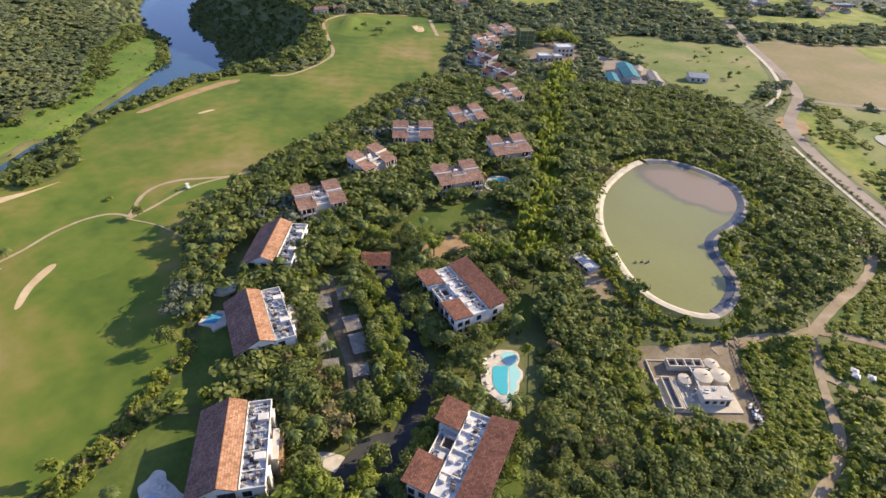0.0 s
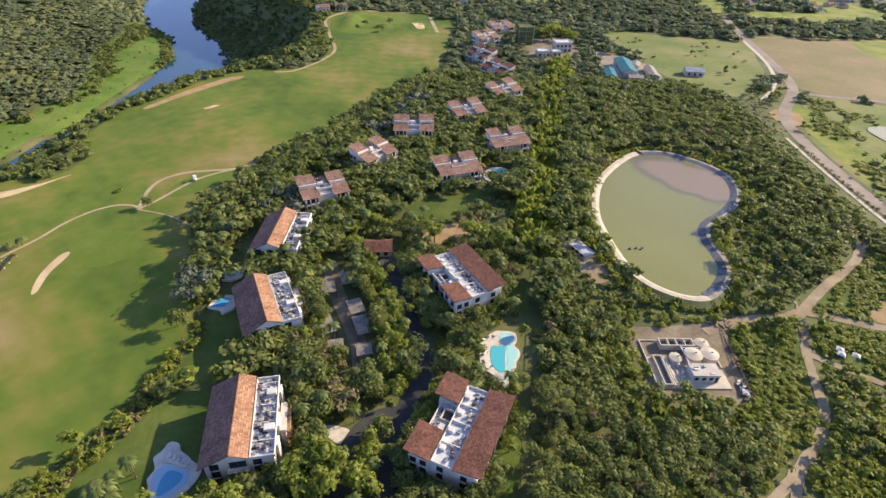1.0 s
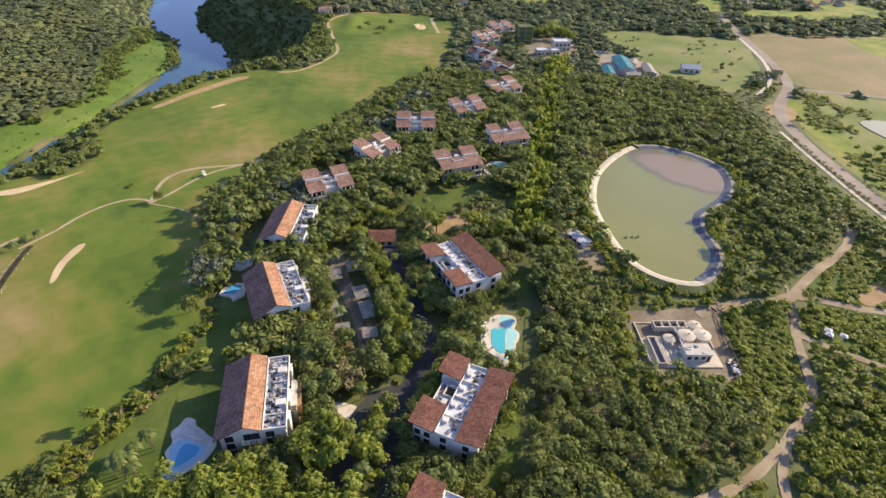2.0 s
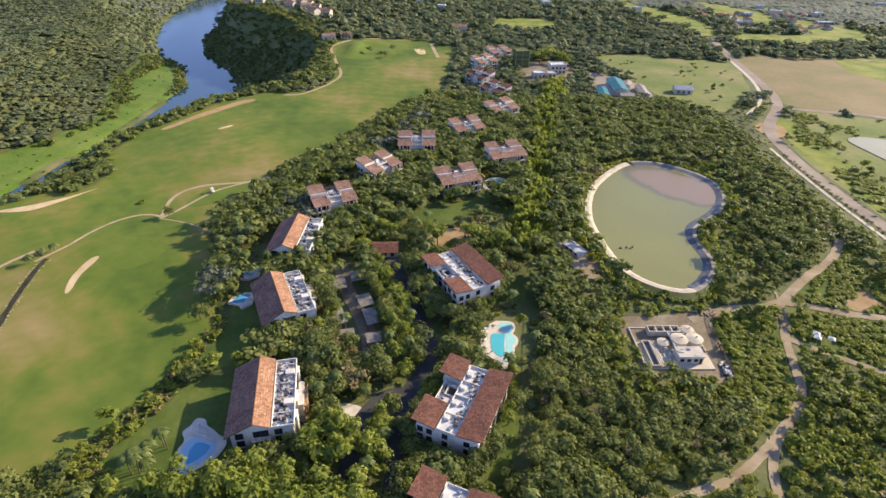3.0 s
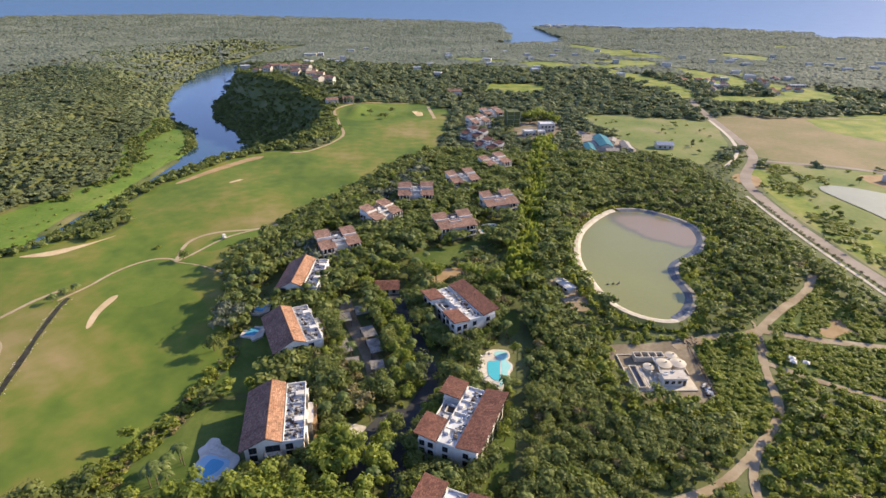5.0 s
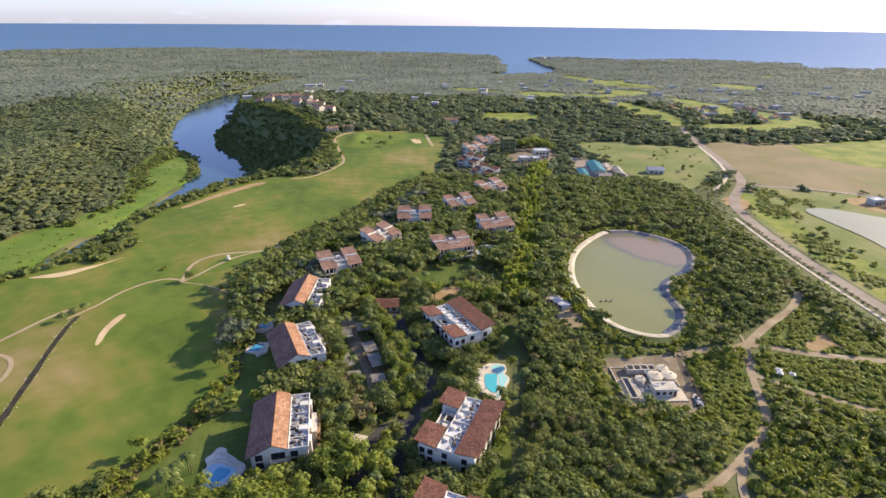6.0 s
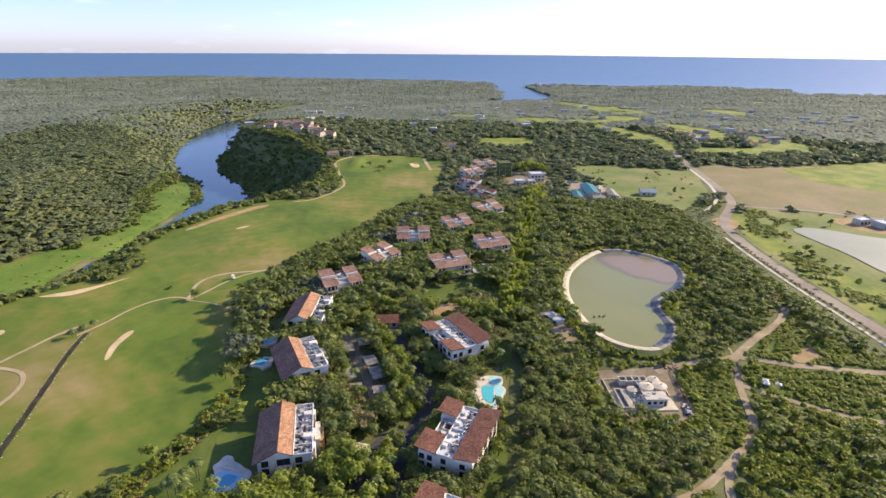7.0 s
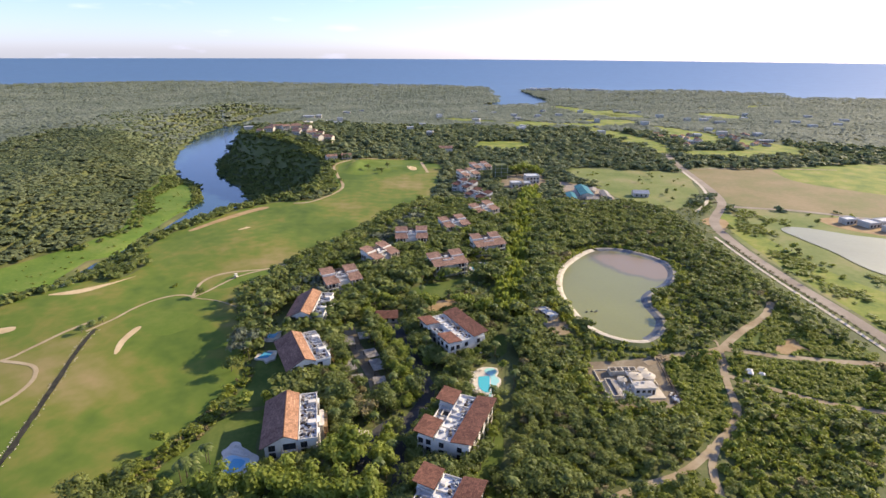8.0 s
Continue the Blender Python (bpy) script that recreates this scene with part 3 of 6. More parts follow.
for outline in ([(226, 830), (262, 740), (284, 640), (276, 580), (248, 572), (234, 650), (220, 745)], [(345, 835), (384, 745), (412, 668), (450, 600), (400, 542), (318, 538), (270, 556), (300, 580), (380, 590), (372, 640), (322, 640), (322, 708)], [(290, 1450), (350, 1420), (430, 1120), (380, 1000), (330, 1180)], [(-10, 990), (60, 960), (110, 880), (40, 890)],
                [(104, 866), (168, 910), (196, 850), (140, 792)], [(300, 1234), (374, 1180), (392, 1048), (324, 1042)], [(560, 1200), (640, 1180), (600, 980), (540, 1000)], [(40, 640), (110, 640), (100, 590), (45, 590)], [(300, 960), (350, 930), (330, 850), (270, 900)]):
    drape("far_fairway_ground", outline, M_VERGE, "distant pale green fairway", 0.5, 40, 4)

rng = random.Random(31)
for k in range(26):
    x, y = rng.uniform(180, 900), rng.uniform(760, 1500)
    a, w, d = rng.uniform(-0.5, 0.3), rng.uniform(30, 75), rng.uniform(10, 26)
    if abs(x) < 0.75 * y and not (60 < x < 380 and y > 1350):
        drape("far_fairway_ground", [(x + w * math.cos(q + a) * (1 + 0.25 * math.sin(3 * q + k)), y + d * math.sin(q) * (1 + 0.2 * math.cos(2 * q + k)) + w * 0.4 * math.cos(q)) for q in np.arange(0, 6.2, 0.7)], M_VERGE, "distant pale green fairway", 0.5, 40, 3)

drape("patio_ground", [(-29, 73.6), (-26.6, 75.4), (-22.5, 75), (-20.4, 73.8), (-21, 70.3), (-23.3, 70.6), (-25.9, 71.8)], M_STONE, "pale paved patio among the trees", 0.3, 5, 3)
# retention pond: water, mud flat, dark liner bank, pale rim
POND = [(87, 231), (68, 206), (60, 180), (60, 159), (64, 139), (72, 129), (83, 125.5), (92, 132), (98.5, 144), (98.5, 160), (102, 170), (116, 183), (125, 198), (126, 215), (116, 229), (102, 236)]
PC = np.array((88, 185))


def ring(name, outline, in0, in1, z0, z1, mat, label, start=0.0, end=1.0, parent=None):
    """A sloping band along a closed outline, from one inset to another."""
    p = curve(outline, 8)
    d = np.roll(p, -1, 0) - np.roll(p, 1, 0)
    nrm = np.stack([-d[:, 1], d[:, 0]], -1) / np.linalg.norm(d, axis=1)[:, None]
    area = np.sum(p[:, 0] * np.roll(p[:, 1], -1) - np.roll(p[:, 0], -1) * p[:, 1])
    if area < 0:
        nrm = -nrm
    k = len(p)
    i0, i1 = int(start * k), int(end * k)
    sel = [i % k for i in range(i0, i1 + (0 if end - start >= 1 else 1))]
    a, b = (p + nrm * in0)[sel], (p + nrm * in1)[sel]
    v = [(*q, z0) for q in a] + [(*q, z1) for q in b]
    m = len(sel)
    f = [(i, (i + 1) % m, m + (i + 1) % m, m + i) for i in range(m if end - start >= 1 else m - 1)]
    if area < 0:
        f = [q[::-1] for q in f]
    return mesh_object(name, v, f, mat, parent, label)


pond = thing("retention_pond", Matrix.Identity(4), "kidney-shaped green retention pond with a lined bank", "pond", kind="structure")
OPEN.append(curve([tuple(PC + (np.array(q) - PC) * 1.11) for q in POND], 4))
PZ = 0.12
ring("rim", POND, -1.1, 0.6, 0.6, 0.63, M_CONCRETE, "pale concrete rim", -0.02, 6.3 / 16, pond)
ring("liner_edge", POND, -1.1, 0.6, 0.6, 0.63, M_SLAT, "dusty grey edge of the liner", 6.3 / 16, 0.98, pond)
ring("rim_side", POND, -3.6, -1.1, -0.4, 0.6, M_FOREST_FLOOR, "grassy bank outside the rim", parent=pond)
# sunlit and shaded sides of the lined bank, painted as two colours
ring("west_bank", POND, 0.6, 2.5, 0.63, PZ - 0.2, M_CONCRETE, "sloping west bank, sunlight put into its pale colour", -0.02, 6.3 / 16, pond)
ring("liner", POND, 0.6, 4.4, 0.63, PZ - 0.2, M_LINER, "plastic liner on the bank, darkened with painted shade", 6.3 / 16, 0.98, pond)
ob = drape("water", [tuple(PC + (np.array(q) - PC) * 0.985) for q in POND], M_POND, "still murky green water", 0, 20, 5, False, "", PZ)
ob.parent, ob["kind"] = pond, ""


for k, (x, y) in enumerate(((67.0, 152.5), (69.4, 153.0), (71.0, 152.6), (71.9, 153.4))):
    t = thing("float", pose(x, y, PZ, 0, 0, 20 * k), "small dark float on the pond water", "float", "floats on the pond")
    part("drum", boxes((-0.45, 0.45, -0.3, 0.3, -0.1, 0.4), bevel=0.08), M_LINER, t)
    part("post", boxes((-0.05, 0.05, -0.05, 0.05, 0.4, 1.1)), M_LINER, t)


# ---- buildings ----
def uv_slab(name, quad, thick, mat, parent, label=""):
    """A roof slope of some thickness over four corners (eave, eave, ridge, ridge), with its tiles' courses along the eave."""
    a, b, c, d = (Vector(q) for q in quad)
    nrm = (b - a).cross(d - a).normalized()
    if nrm.z < 0:
        a, b, c, d = b, a, d, c
        nrm = -nrm
    v = [a, b, c, d] + [q - nrm * thick for q in (a, b, c, d)]
    f = [(0, 1, 2, 3), (7, 6, 5, 4), (0, 4, 5, 1), (1, 5, 6, 2), (2, 6, 7, 3), (3, 7, 4, 0)]
    ob = mesh_object(name, v, f, mat, parent, label)
    ux = (b - a).normalized()
    uy = nrm.cross(ux)
    layer = ob.data.uv_layers.new(name="UVMap")
    for loop in ob.data.loops:
        q = ob.data.vertices[loop.vertex_index].co - a
        layer.data[loop.index].uv = (q.dot(ux), q.dot(uy))
    return ob


def window(parent, x, y, z, w, h, side, frame_mat=None):
    """A window or glazed balcony door: frame and pane, set on a wall that faces side ('e', 'w', 's', 'n')."""
    frame_mat = frame_mat or M_DARKWOOD
    dx, dy = {"e": (1, 0), "w": (-1, 0), "n": (0, 1), "s": (0, -1)}[side]
    t = 0.06
    bm, gl = bmesh.new(), bmesh.new()
    for u0, u1, z0, z1 in ((-w / 2, w / 2, h - 0.09, h), (-w / 2, w / 2, 0, 0.09), (-w / 2, -w / 2 + 0.09, 0.09, h - 0.09), (w / 2 - 0.09, w / 2, 0.09, h - 0.09), (-0.04, 0.04, 0.09, h - 0.09)):
        if dx:
            box(bm, x - t, x + t, y + u0, y + u1, z + z0, z + z1)
        else:
            box(bm, x + u0, x + u1, y - t, y + t, z + z0, z + z1)
    if dx:
        box(gl, x - 0.03, x + 0.03, y - w / 2 + 0.09, y + w / 2 - 0.09, z + 0.09, z + h - 0.09)
    else:
        box(gl, x - w / 2 + 0.09, x + w / 2 - 0.09, y - 0.03, y + 0.03, z + 0.09, z + h - 0.09)
    fr = part("window", bm, frame_mat, parent)
    part("pane", gl, M_GLASS, fr)


def balcony(parent, x0, x1, y0, y1, z, mat=None):
    """A slab with a railing of posts and rails on its outer sides."""
    ob = part("balcony", boxes((x0, x1, y0, y1, z - 0.22, z)), M_STUCCO, parent)
    bm = bmesh.new()
    for k in range(2):
        h0 = z + 0.45 + 0.5 * k
        box(bm, x0, x1, y0, y0 + 0.07, h0, h0 + 0.08)
        box(bm, x0, x0 + 0.07, y0, y1, h0, h0 + 0.08)
        box(bm, x1 - 0.07, x1, y0, y1, h0, h0 + 0.08)
    for q in np.arange(x0, x1 + 0.01, max((x1 - x0) / 4, 0.9)):
        box(bm, q - 0.04, q + 0.04, y0, y0 + 0.06, z, z + 1.0)
    part("railing", bm, mat or M_WOOD, ob)


def parapet(parent, x0, x1, y0, y1, z, h=0.6, t=0.25):
    for r in ((x0, x1, y0, y0 + t), (x0, x1, y1 - t, y1), (x0, x0 + t, y0 + t, y1 - t), (x1 - t, x1, y0 + t, y1 - t)):
        part("parapet", boxes((*r, z, z + h), bevel=0.04), M_STUCCO, parent)


def air_units(parent, x0, x1, y0, y1, z, count, seed):
    rng = random.Random(seed)
    for k in range(count):
        x, y = rng.uniform(x0, x1), y0 + (y1 - y0) * (k + rng.uniform(0.15, 0.85)) / count
        w, d, h = rng.choice(((0.8, 0.4, 0.6), (0.9, 0.7, 0.8), (0.5, 0.5, 0.5), (1.1, 0.35, 0.45), (0.4, 0.9, 0.5)))
        bm = boxes((x - w / 2, x + w / 2, y - d / 2, y + d / 2, z, z + h), bevel=0.05)
        cylinder(bm, x, y, z + h, z + h + 0.08, 0.3 * min(w, d) / 0.5, n=10)
        part("air_conditioner", bm, M_METAL if rng.random() < 0.5 else M_SLAT if rng.random() < 0.5 else M_DARKWOOD, parent)


def apartment_gabled(m, seed, label):
    """Three storeys under one long clay roof, with a flat service roof and a stair tower on the far side from the golf course. Local y runs along the ridge."""
    h = thing("apartment_house", m, label, "apartment house", "gabled apartment houses along the fairway")
    R, L = 10.2, 11.6
    part("wall", boxes((-5.6, 9.0, -L + 0.6, L - 0.6, -1.5, 7.2)), M_STUCCO, h, "white stucco walls")
    for y in (-L + 0.6, L - 0.85):
        gable = bmesh.new()
        lo = [gable.verts.new(q) for q in ((-5.6, y, 7.2), (3.4, y, 7.2), (3.4, y, 8.4), (0, y, R - 0.35), (-5.6, y, 7.25))]
        hi = [gable.verts.new((v.co.x, y + 0.25, v.co.z)) for v in lo]
        gable.faces.new(lo)
        gable.faces.new(hi[::-1])
        for i in range(5):
            gable.faces.new((lo[i], lo[(i + 1) % 5], hi[(i + 1) % 5], hi[i]))
        bmesh.ops.recalc_face_normals(gable, faces=gable.faces[:])
        part("gable", gable, M_STUCCO, h)
    # west slope gets tiles darkened for shade, east slope the bright ones
    uv_slab("west_roof", ((-7.0, L, 6.7), (-7.0, -L, 6.7), (0, -L, R), (0, L, R)), 0.22, M_TILE_SHADED, h, "clay tile slope away from the sun, shade put into its brown")
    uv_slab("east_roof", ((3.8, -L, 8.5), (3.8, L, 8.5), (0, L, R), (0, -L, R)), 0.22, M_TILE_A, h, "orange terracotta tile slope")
    ridge = bmesh.new()
    bmesh.ops.create_cone(ridge, cap_ends=True, segments=8, radius1=0.16, radius2=0.16, depth=2 * L, matrix=Matrix.Translation((0, 0, R + 0.02)) @ Matrix.Rotation(radians(90), 4, "X"))
    part("ridge_cap", ridge, M_TILE_A, h)
    part("flat_roof", boxes((3.5, 9.3, -L + 0.4, L - 0.4, 7.2, 7.55)), M_ROOFCOAT, h, "white coated flat service roof")
    parapet(h, 3.9, 9.35, -L + 0.3, L - 0.3, 7.55, 0.7)
    for k, y in enumerate((-9.0, -7.2, -4.6, -2.4, 0.2, 2.6, 5.0, 7.4, 9.2)):
        part("dividing_wall", boxes((4.2 if k % 2 else 6.2, 9.05 if k % 3 else 7.4, y, y + 0.18, 7.55, 8.1)), M_STUCCO, h)
    for y in (-8.6, -3.4, 6.4):
        part("bay", boxes((9.0, 9.9, y, y + 2.4, -1.5, 7.3), bevel=0.15), M_STUCCO, h)
        part("bay_roof", boxes((9.0, 10.0, y - 0.1, y + 2.5, 7.3, 7.6), bevel=0.08), M_ROOFCOAT, h)
    for x in (3.0, 6.1):
        part("conduit", boxes((x + 0.9, x + 1.05, -L + 1, L - 1, 7.6, 7.75)), M_METAL, h)
    for y in (-5.0, 5.2):
        part("roof_hut", boxes((6.6, 8.9, y, y + 1.8, 7.55, 8.7), bevel=0.05), M_STUCCO, h)
    air_units(h, 4.6, 6.0, -L + 1, L - 1, 7.55, 34, seed)
    air_units(h, 6.4, 8.7, -L + 1, L - 1, 7.55, 34, seed + 1)
    # stair tower with timber galleries
    part("stair_tower", boxes((9.9, 11.0, -4.0, 3.6, -1.5, 6.4)), M_PLASTER, h)
    part("tower_roof", boxes((9.8, 11.3, -4.2, 3.8, 6.4, 6.65), bevel=0.05), M_STONE, h)
    for z in (3.6, 6.7):
        part("bridge", boxes((9.0, 9.9, -2.0, 1.2, z - 0.4, z - 0.1)), M_STUCCO, h)
    for z in (0.6, 3.2, 5.6):
        part("gallery", boxes((11.0, 12.2, -4.0, 3.6, z, z + 0.25)), M_WOOD, h, "tan timber gallery")
        part("gallery_rail", boxes((12.05, 12.2, -4.0, 3.6, z + 0.9, z + 1.05)), M_WOOD, h)
    for y in np.arange(-4.0, 3.5, 1.45):
        part("gallery_post", boxes((12.0, 12.22, y, y + 0.22, -1.5, 6.6)), M_WOOD, h)
    for z in (-0.2, 2.5, 5.0):
        for y in (-9.5, -7.0, 6.6, 9.2):
            window(h, 9.0, y, z + 0.5, 1.4, 1.6, "e")
        for y in (-8, -3, 3, 8):
            window(h, -5.6, y, z, 3.0, 2.1, "w")
        for x in (-3.6, 5.4):
            window(h, x, -L + 0.6, z + 0.1, 1.9, 2.0, "s")
        balcony(h, -0.9, 3.6, -L - 0.7, -L + 0.6, z)
        window(h, 1.3, -L + 0.6, z, 3.6, 2.1, "s")
    return h


def apartment_terraced(m, seed, label):
    """Two brown monopitch wings and one long brown roof round a white flat roof. Local y runs along the long roof."""
    h = thing("apartment_house", m, label, "apartment house", "brown-roofed apartment houses")
    part("wall", boxes((-1.2, 9.6, -11.2, 11.2, -1.5, 7.4)), M_STUCCO, h, "white stucco walls")
    part("north_wing", boxes((-6.6, -1.2, 5.4, 12.0, -1.5, 7.0)), M_STUCCO, h)
    part("south_wing", boxes((-6.6, -1.2, -11.4, -4.0, -1.5, 7.0)), M_STUCCO, h)
    part("middle_wing", boxes((-5.4, -1.2, -4.0, 5.4, -1.5, 6.0)), M_STUCCO, h)
    uv_slab("long_roof", ((4.0, 12.0, 8.7), (4.0, -12.0, 8.7), (10.6, -12.0, 9.6), (10.6, 12.0, 9.6)), 0.25, M_TILE_B, h, "long dark brown tile roof")
    for q in np.arange(-11.8, 12, 0.95):
        part("rafter", boxes((10.3, 11.05, q, q + 0.14, 9.18, 9.34)), M_DARKWOOD, h)
    part("roof_wall", boxes((4.05, 4.3, -11.2, 11.2, 7.4, 8.44)), M_STUCCO, h)
    part("upper_wall", boxes((4.3, 9.4, -11.0, 11.0, 7.4, 8.45)), M_STUCCO, h)
    for y0, y1, n in ((4.9, 12.6, "north_roof"), (-12.0, -3.5, "south_roof")):
        uv_slab(n, ((-1.4, y0, 8.5), (-1.4, y1, 8.5), (-7.6, y1, 9.2), (-7.6, y0, 9.2)), 0.25, M_TILE_B, h, "dark brown tile roof over a wing")
        part("roof_wall", boxes((-1.8, -1.55, y0 + 0.6, y1 - 0.6, 7.0, 8.22)), M_STUCCO, h)
        part("upper_wall", boxes((-6.4, -1.8, max(y0 + 0.7, -11.2), min(y1 - 0.7, 11.8), 7.0, 8.24)), M_STUCCO, h)
        for q in np.arange(y0 + 0.3, y1, 0.85):
            part("rafter", boxes((-8.05, -7.3, q, q + 0.14, 8.78, 8.94)), M_DARKWOOD, h)
    part("flat_roof", boxes((-1.2, 4.05, -11.4, 11.4, 7.4, 7.65)), M_ROOFCOAT, h, "white coated flat roof")
    parapet(h, -1.2, 4.05, -11.5, 11.5, 7.65, 0.6)
    part("terrace_roof", boxes((-5.6, -1.2, -3.9, 5.3, 6.0, 6.25)), M_ROOFCOAT, h)
    parapet(h, -5.7, -1.2, -4.0, 5.4, 6.25, 0.9)
    # no hole here: a dark sheet on the terrace stands for shade in a well
    part("well_shade", boxes((-3.9, -1.7, 0.4, 3.4, 6.25, 6.32)), M_DARKWOOD, h, "dark sheet painted in for the shade of a light well")
    for r in ((-4.1, -3.9, 0.2, 3.6), (-3.9, -1.7, 3.4, 3.6), (-3.9, -1.7, 0.2, 0.4)):
        part("well_wall", boxes((*r, 6.25, 7.1)), M_STUCCO, h)
    part("terrace_hut", boxes((-3.4, -1.8, -3.2, -1.2, 6.25, 7.6), bevel=0.05), M_STUCCO, h)
    for y in (-8.0, -3.0, 2.5, 7.5):
        part("roof_hut", boxes((-0.8, 0.6, y, y + 1.3, 7.65, 8.5), bevel=0.05), M_STUCCO, h)
    for y in (-6, 0.2, 5.4):
        part("dividing_wall", boxes((-0.9, 3.8, y, y + 0.2, 7.65, 8.25)), M_STUCCO, h)
    air_units(h, 1.6, 3.4, -10.5, 10.5, 7.65, 34, seed)
    air_units(h, -4.8, -4.0, -2.8, 4.0, 6.25, 8, seed + 3)
    for z in (-0.6, 2.1, 4.7):
        for y in (-9.2, -5.8, 7.0, 10.4):
            window(h, -6.6, y, z + 0.4, 1.8, 1.7, "w")
        for x in (-5.4, -3.0, 1.0, 6.6):
            window(h, x, -11.42 if x < -1.2 else -11.22, z + 0.4, 1.5, 1.7, "s")
        for y in (-9, -4.5, 0, 4.5, 9):
            window(h, 9.62, y, z, 2.6, 2.1, "e")
        for y in (-1.6, 2.2):
            window(h, -5.42, y, z, 2.0, 2.0, "w")
    return h


def wedge(x0, x1, y0, y1, z, za, zb):
    """A block whose top slopes from za at y0 to zb at y1."""
    bm = bmesh.new()
    a, b = ([bm.verts.new(q) for q in ((x, y0, z), (x, y1, z), (x, y1, zb), (x, y0, za))] for x in (x0, x1))
    bm.faces.new(a)
    bm.faces.new(b[::-1])
    for k in range(4):
        bm.faces.new((a[k], a[(k + 1) % 4], b[(k + 1) % 4], b[k]))
    bmesh.ops.recalc_face_normals(bm, faces=bm.faces[:])
    return bm


def villa(m, seed, label, long=False, tile=None):
    """A villa block: monopitch clay roofs stepped down to the front round a white terrace, with an arcaded front. Local -y is the front."""
    h = thing("villa_block", m, label, "villa", "clay-roofed villa blocks")
    tile = tile or M_TILE_C
    rng = random.Random(seed)
    H = 7.6
    part("wall", boxes((-8.4, 8.4, -2.2, 5.6, -2.5, H - 0.6)), M_PLASTER, h, "cream stucco core")
    part("flat_roof", boxes((-8.6, 8.6, -2.3, 5.8, H - 0.6, H - 0.3)), M_ROOFCOAT, h, "white coated roof terrace")
    parapet(h, -3.0, 3.0, -2.6, 5.9, H - 0.3, 0.7)
    for sx in (-1, 1):
        x0, x1 = sorted((sx * 3.0, sx * (8.8 + rng.uniform(-0.4, 0.6))))
        lift = rng.uniform(0.0, 0.7)
        part("rear_wing", wedge(x0, x1, 0.5, 6.0, H - 0.3, H + 0.5 + lift, H + 1.75 + lift), M_STUCCO, h)
        uv_slab("rear_roof", ((x0 - 0.5, 0.3, H + 0.55 + lift), (x1 + 0.5, 0.3, H + 0.55 + lift), (x1 + 0.5, 6.4, H + 1.95 + lift), (x0 - 0.5, 6.4, H + 1.95 + lift)), 0.2, tile, h, "faded terracotta monopitch roof")
        part("party_wall", boxes((x0 - 0.3, x1 + 0.3, -0.15, 0.25, H - 0.3, H + 1.0 + 0.7 * lift), bevel=0.05), M_STUCCO, h, "white wall between the roofs")
        if not long:
            part("front_wing", wedge(x0, x1, -6.0, -0.2, -2.5, H - 1.15, H + 0.2), M_PLASTER, h)
            uv_slab("front_roof", ((x0 - 0.6, -6.7, H - 1.15), (x1 + 0.6, -6.7, H - 1.15), (x1 + 0.6, -0.2, H + 0.45), (x0 - 0.6, -0.2, H + 0.45)), 0.2, tile, h, "faded terracotta monopitch roof")
        cx = (x0 + x1) / 2
        for k in range(3):
            z = -1.0 + 2.6 * k
            window(h, cx, -6.02, z, 4.2, 2.0, "s")
            balcony(h, x0 + 0.3, x1 - 0.3, -7.3, -6.0, z - 0.05, M_DARKWOOD)
            for q in (x0 + 0.35, cx - 1.0, cx + 1.0, x1 - 0.35):
                part("pier", boxes((q - 0.16, q + 0.16, -7.25, -6.95, z - 0.3, z + 2.1), bevel=0.04), M_STUCCO, h)
            if k < 2:
                part("arch_band", boxes((x0 + 0.2, x1 - 0.2, -7.28, -6.98, z + 2.1, z + 2.4)), M_STUCCO, h)
            for q in (-3.6, 2.6, 4.6):
                window(h, (x1 if sx > 0 else x0) if q < 0 else sx * 8.42, q, z + 0.5, 1.3, 1.5, "e" if sx > 0 else "w")
    if long:
        part("front_wing", wedge(-8.8, 8.8, -6.0, -0.2, -2.5, H - 1.15, H + 0.3), M_PLASTER, h)
        uv_slab("front_roof", ((-9.5, -6.8, H - 1.2), (9.5, -6.8, H - 1.2), (9.5, -0.2, H + 0.55), (-9.5, -0.2, H + 0.55)), 0.22, tile, h, "long faded terracotta monopitch roof")
    else:
        part("link", boxes((-3.0, 3.0, -4.6, -2.3, -2.5, H - 1.8)), M_STUCCO, h, "white link between the wings")
        parapet(h, -3.0, 3.0, -4.6, -2.6, H - 1.8, 0.6)
    for k in range(6):
        part("pergola_slat", boxes((-2.2, 2.2, 1.6 + 0.55 * k, 1.75 + 0.55 * k, H + 1.5, H + 1.65)), M_DARKWOOD, h)
    for x in (-2.1, 1.9):
        for y in (1.7, 4.4):
            part("pergola_post", boxes((x, x + 0.14, y, y + 0.14, H - 0.3, H + 1.5)), M_DARKWOOD, h)
    part("stair_head", boxes((-1.4, 0.4, 0.2, 1.3, H - 0.3, H + 1.2), bevel=0.06), M_STUCCO, h)
    air_units(h, -2.4, 2.4, -1.8, 5.2, H - 0.3, 11, seed)
    return h


def at(x, y, rz, dz=0.0):
    return pose(x, y, ground_z(x, y) + dz, 0, 0, rz)


BLOCKS = []  # footprints: x, y, heading, half sizes


def stand(kind, x, y, rz, hx, hy, *args, dz=0.0):
    BLOCKS.append((x, y, rz, hx, hy))
    return kind(at(x, y, rz, dz), *args)


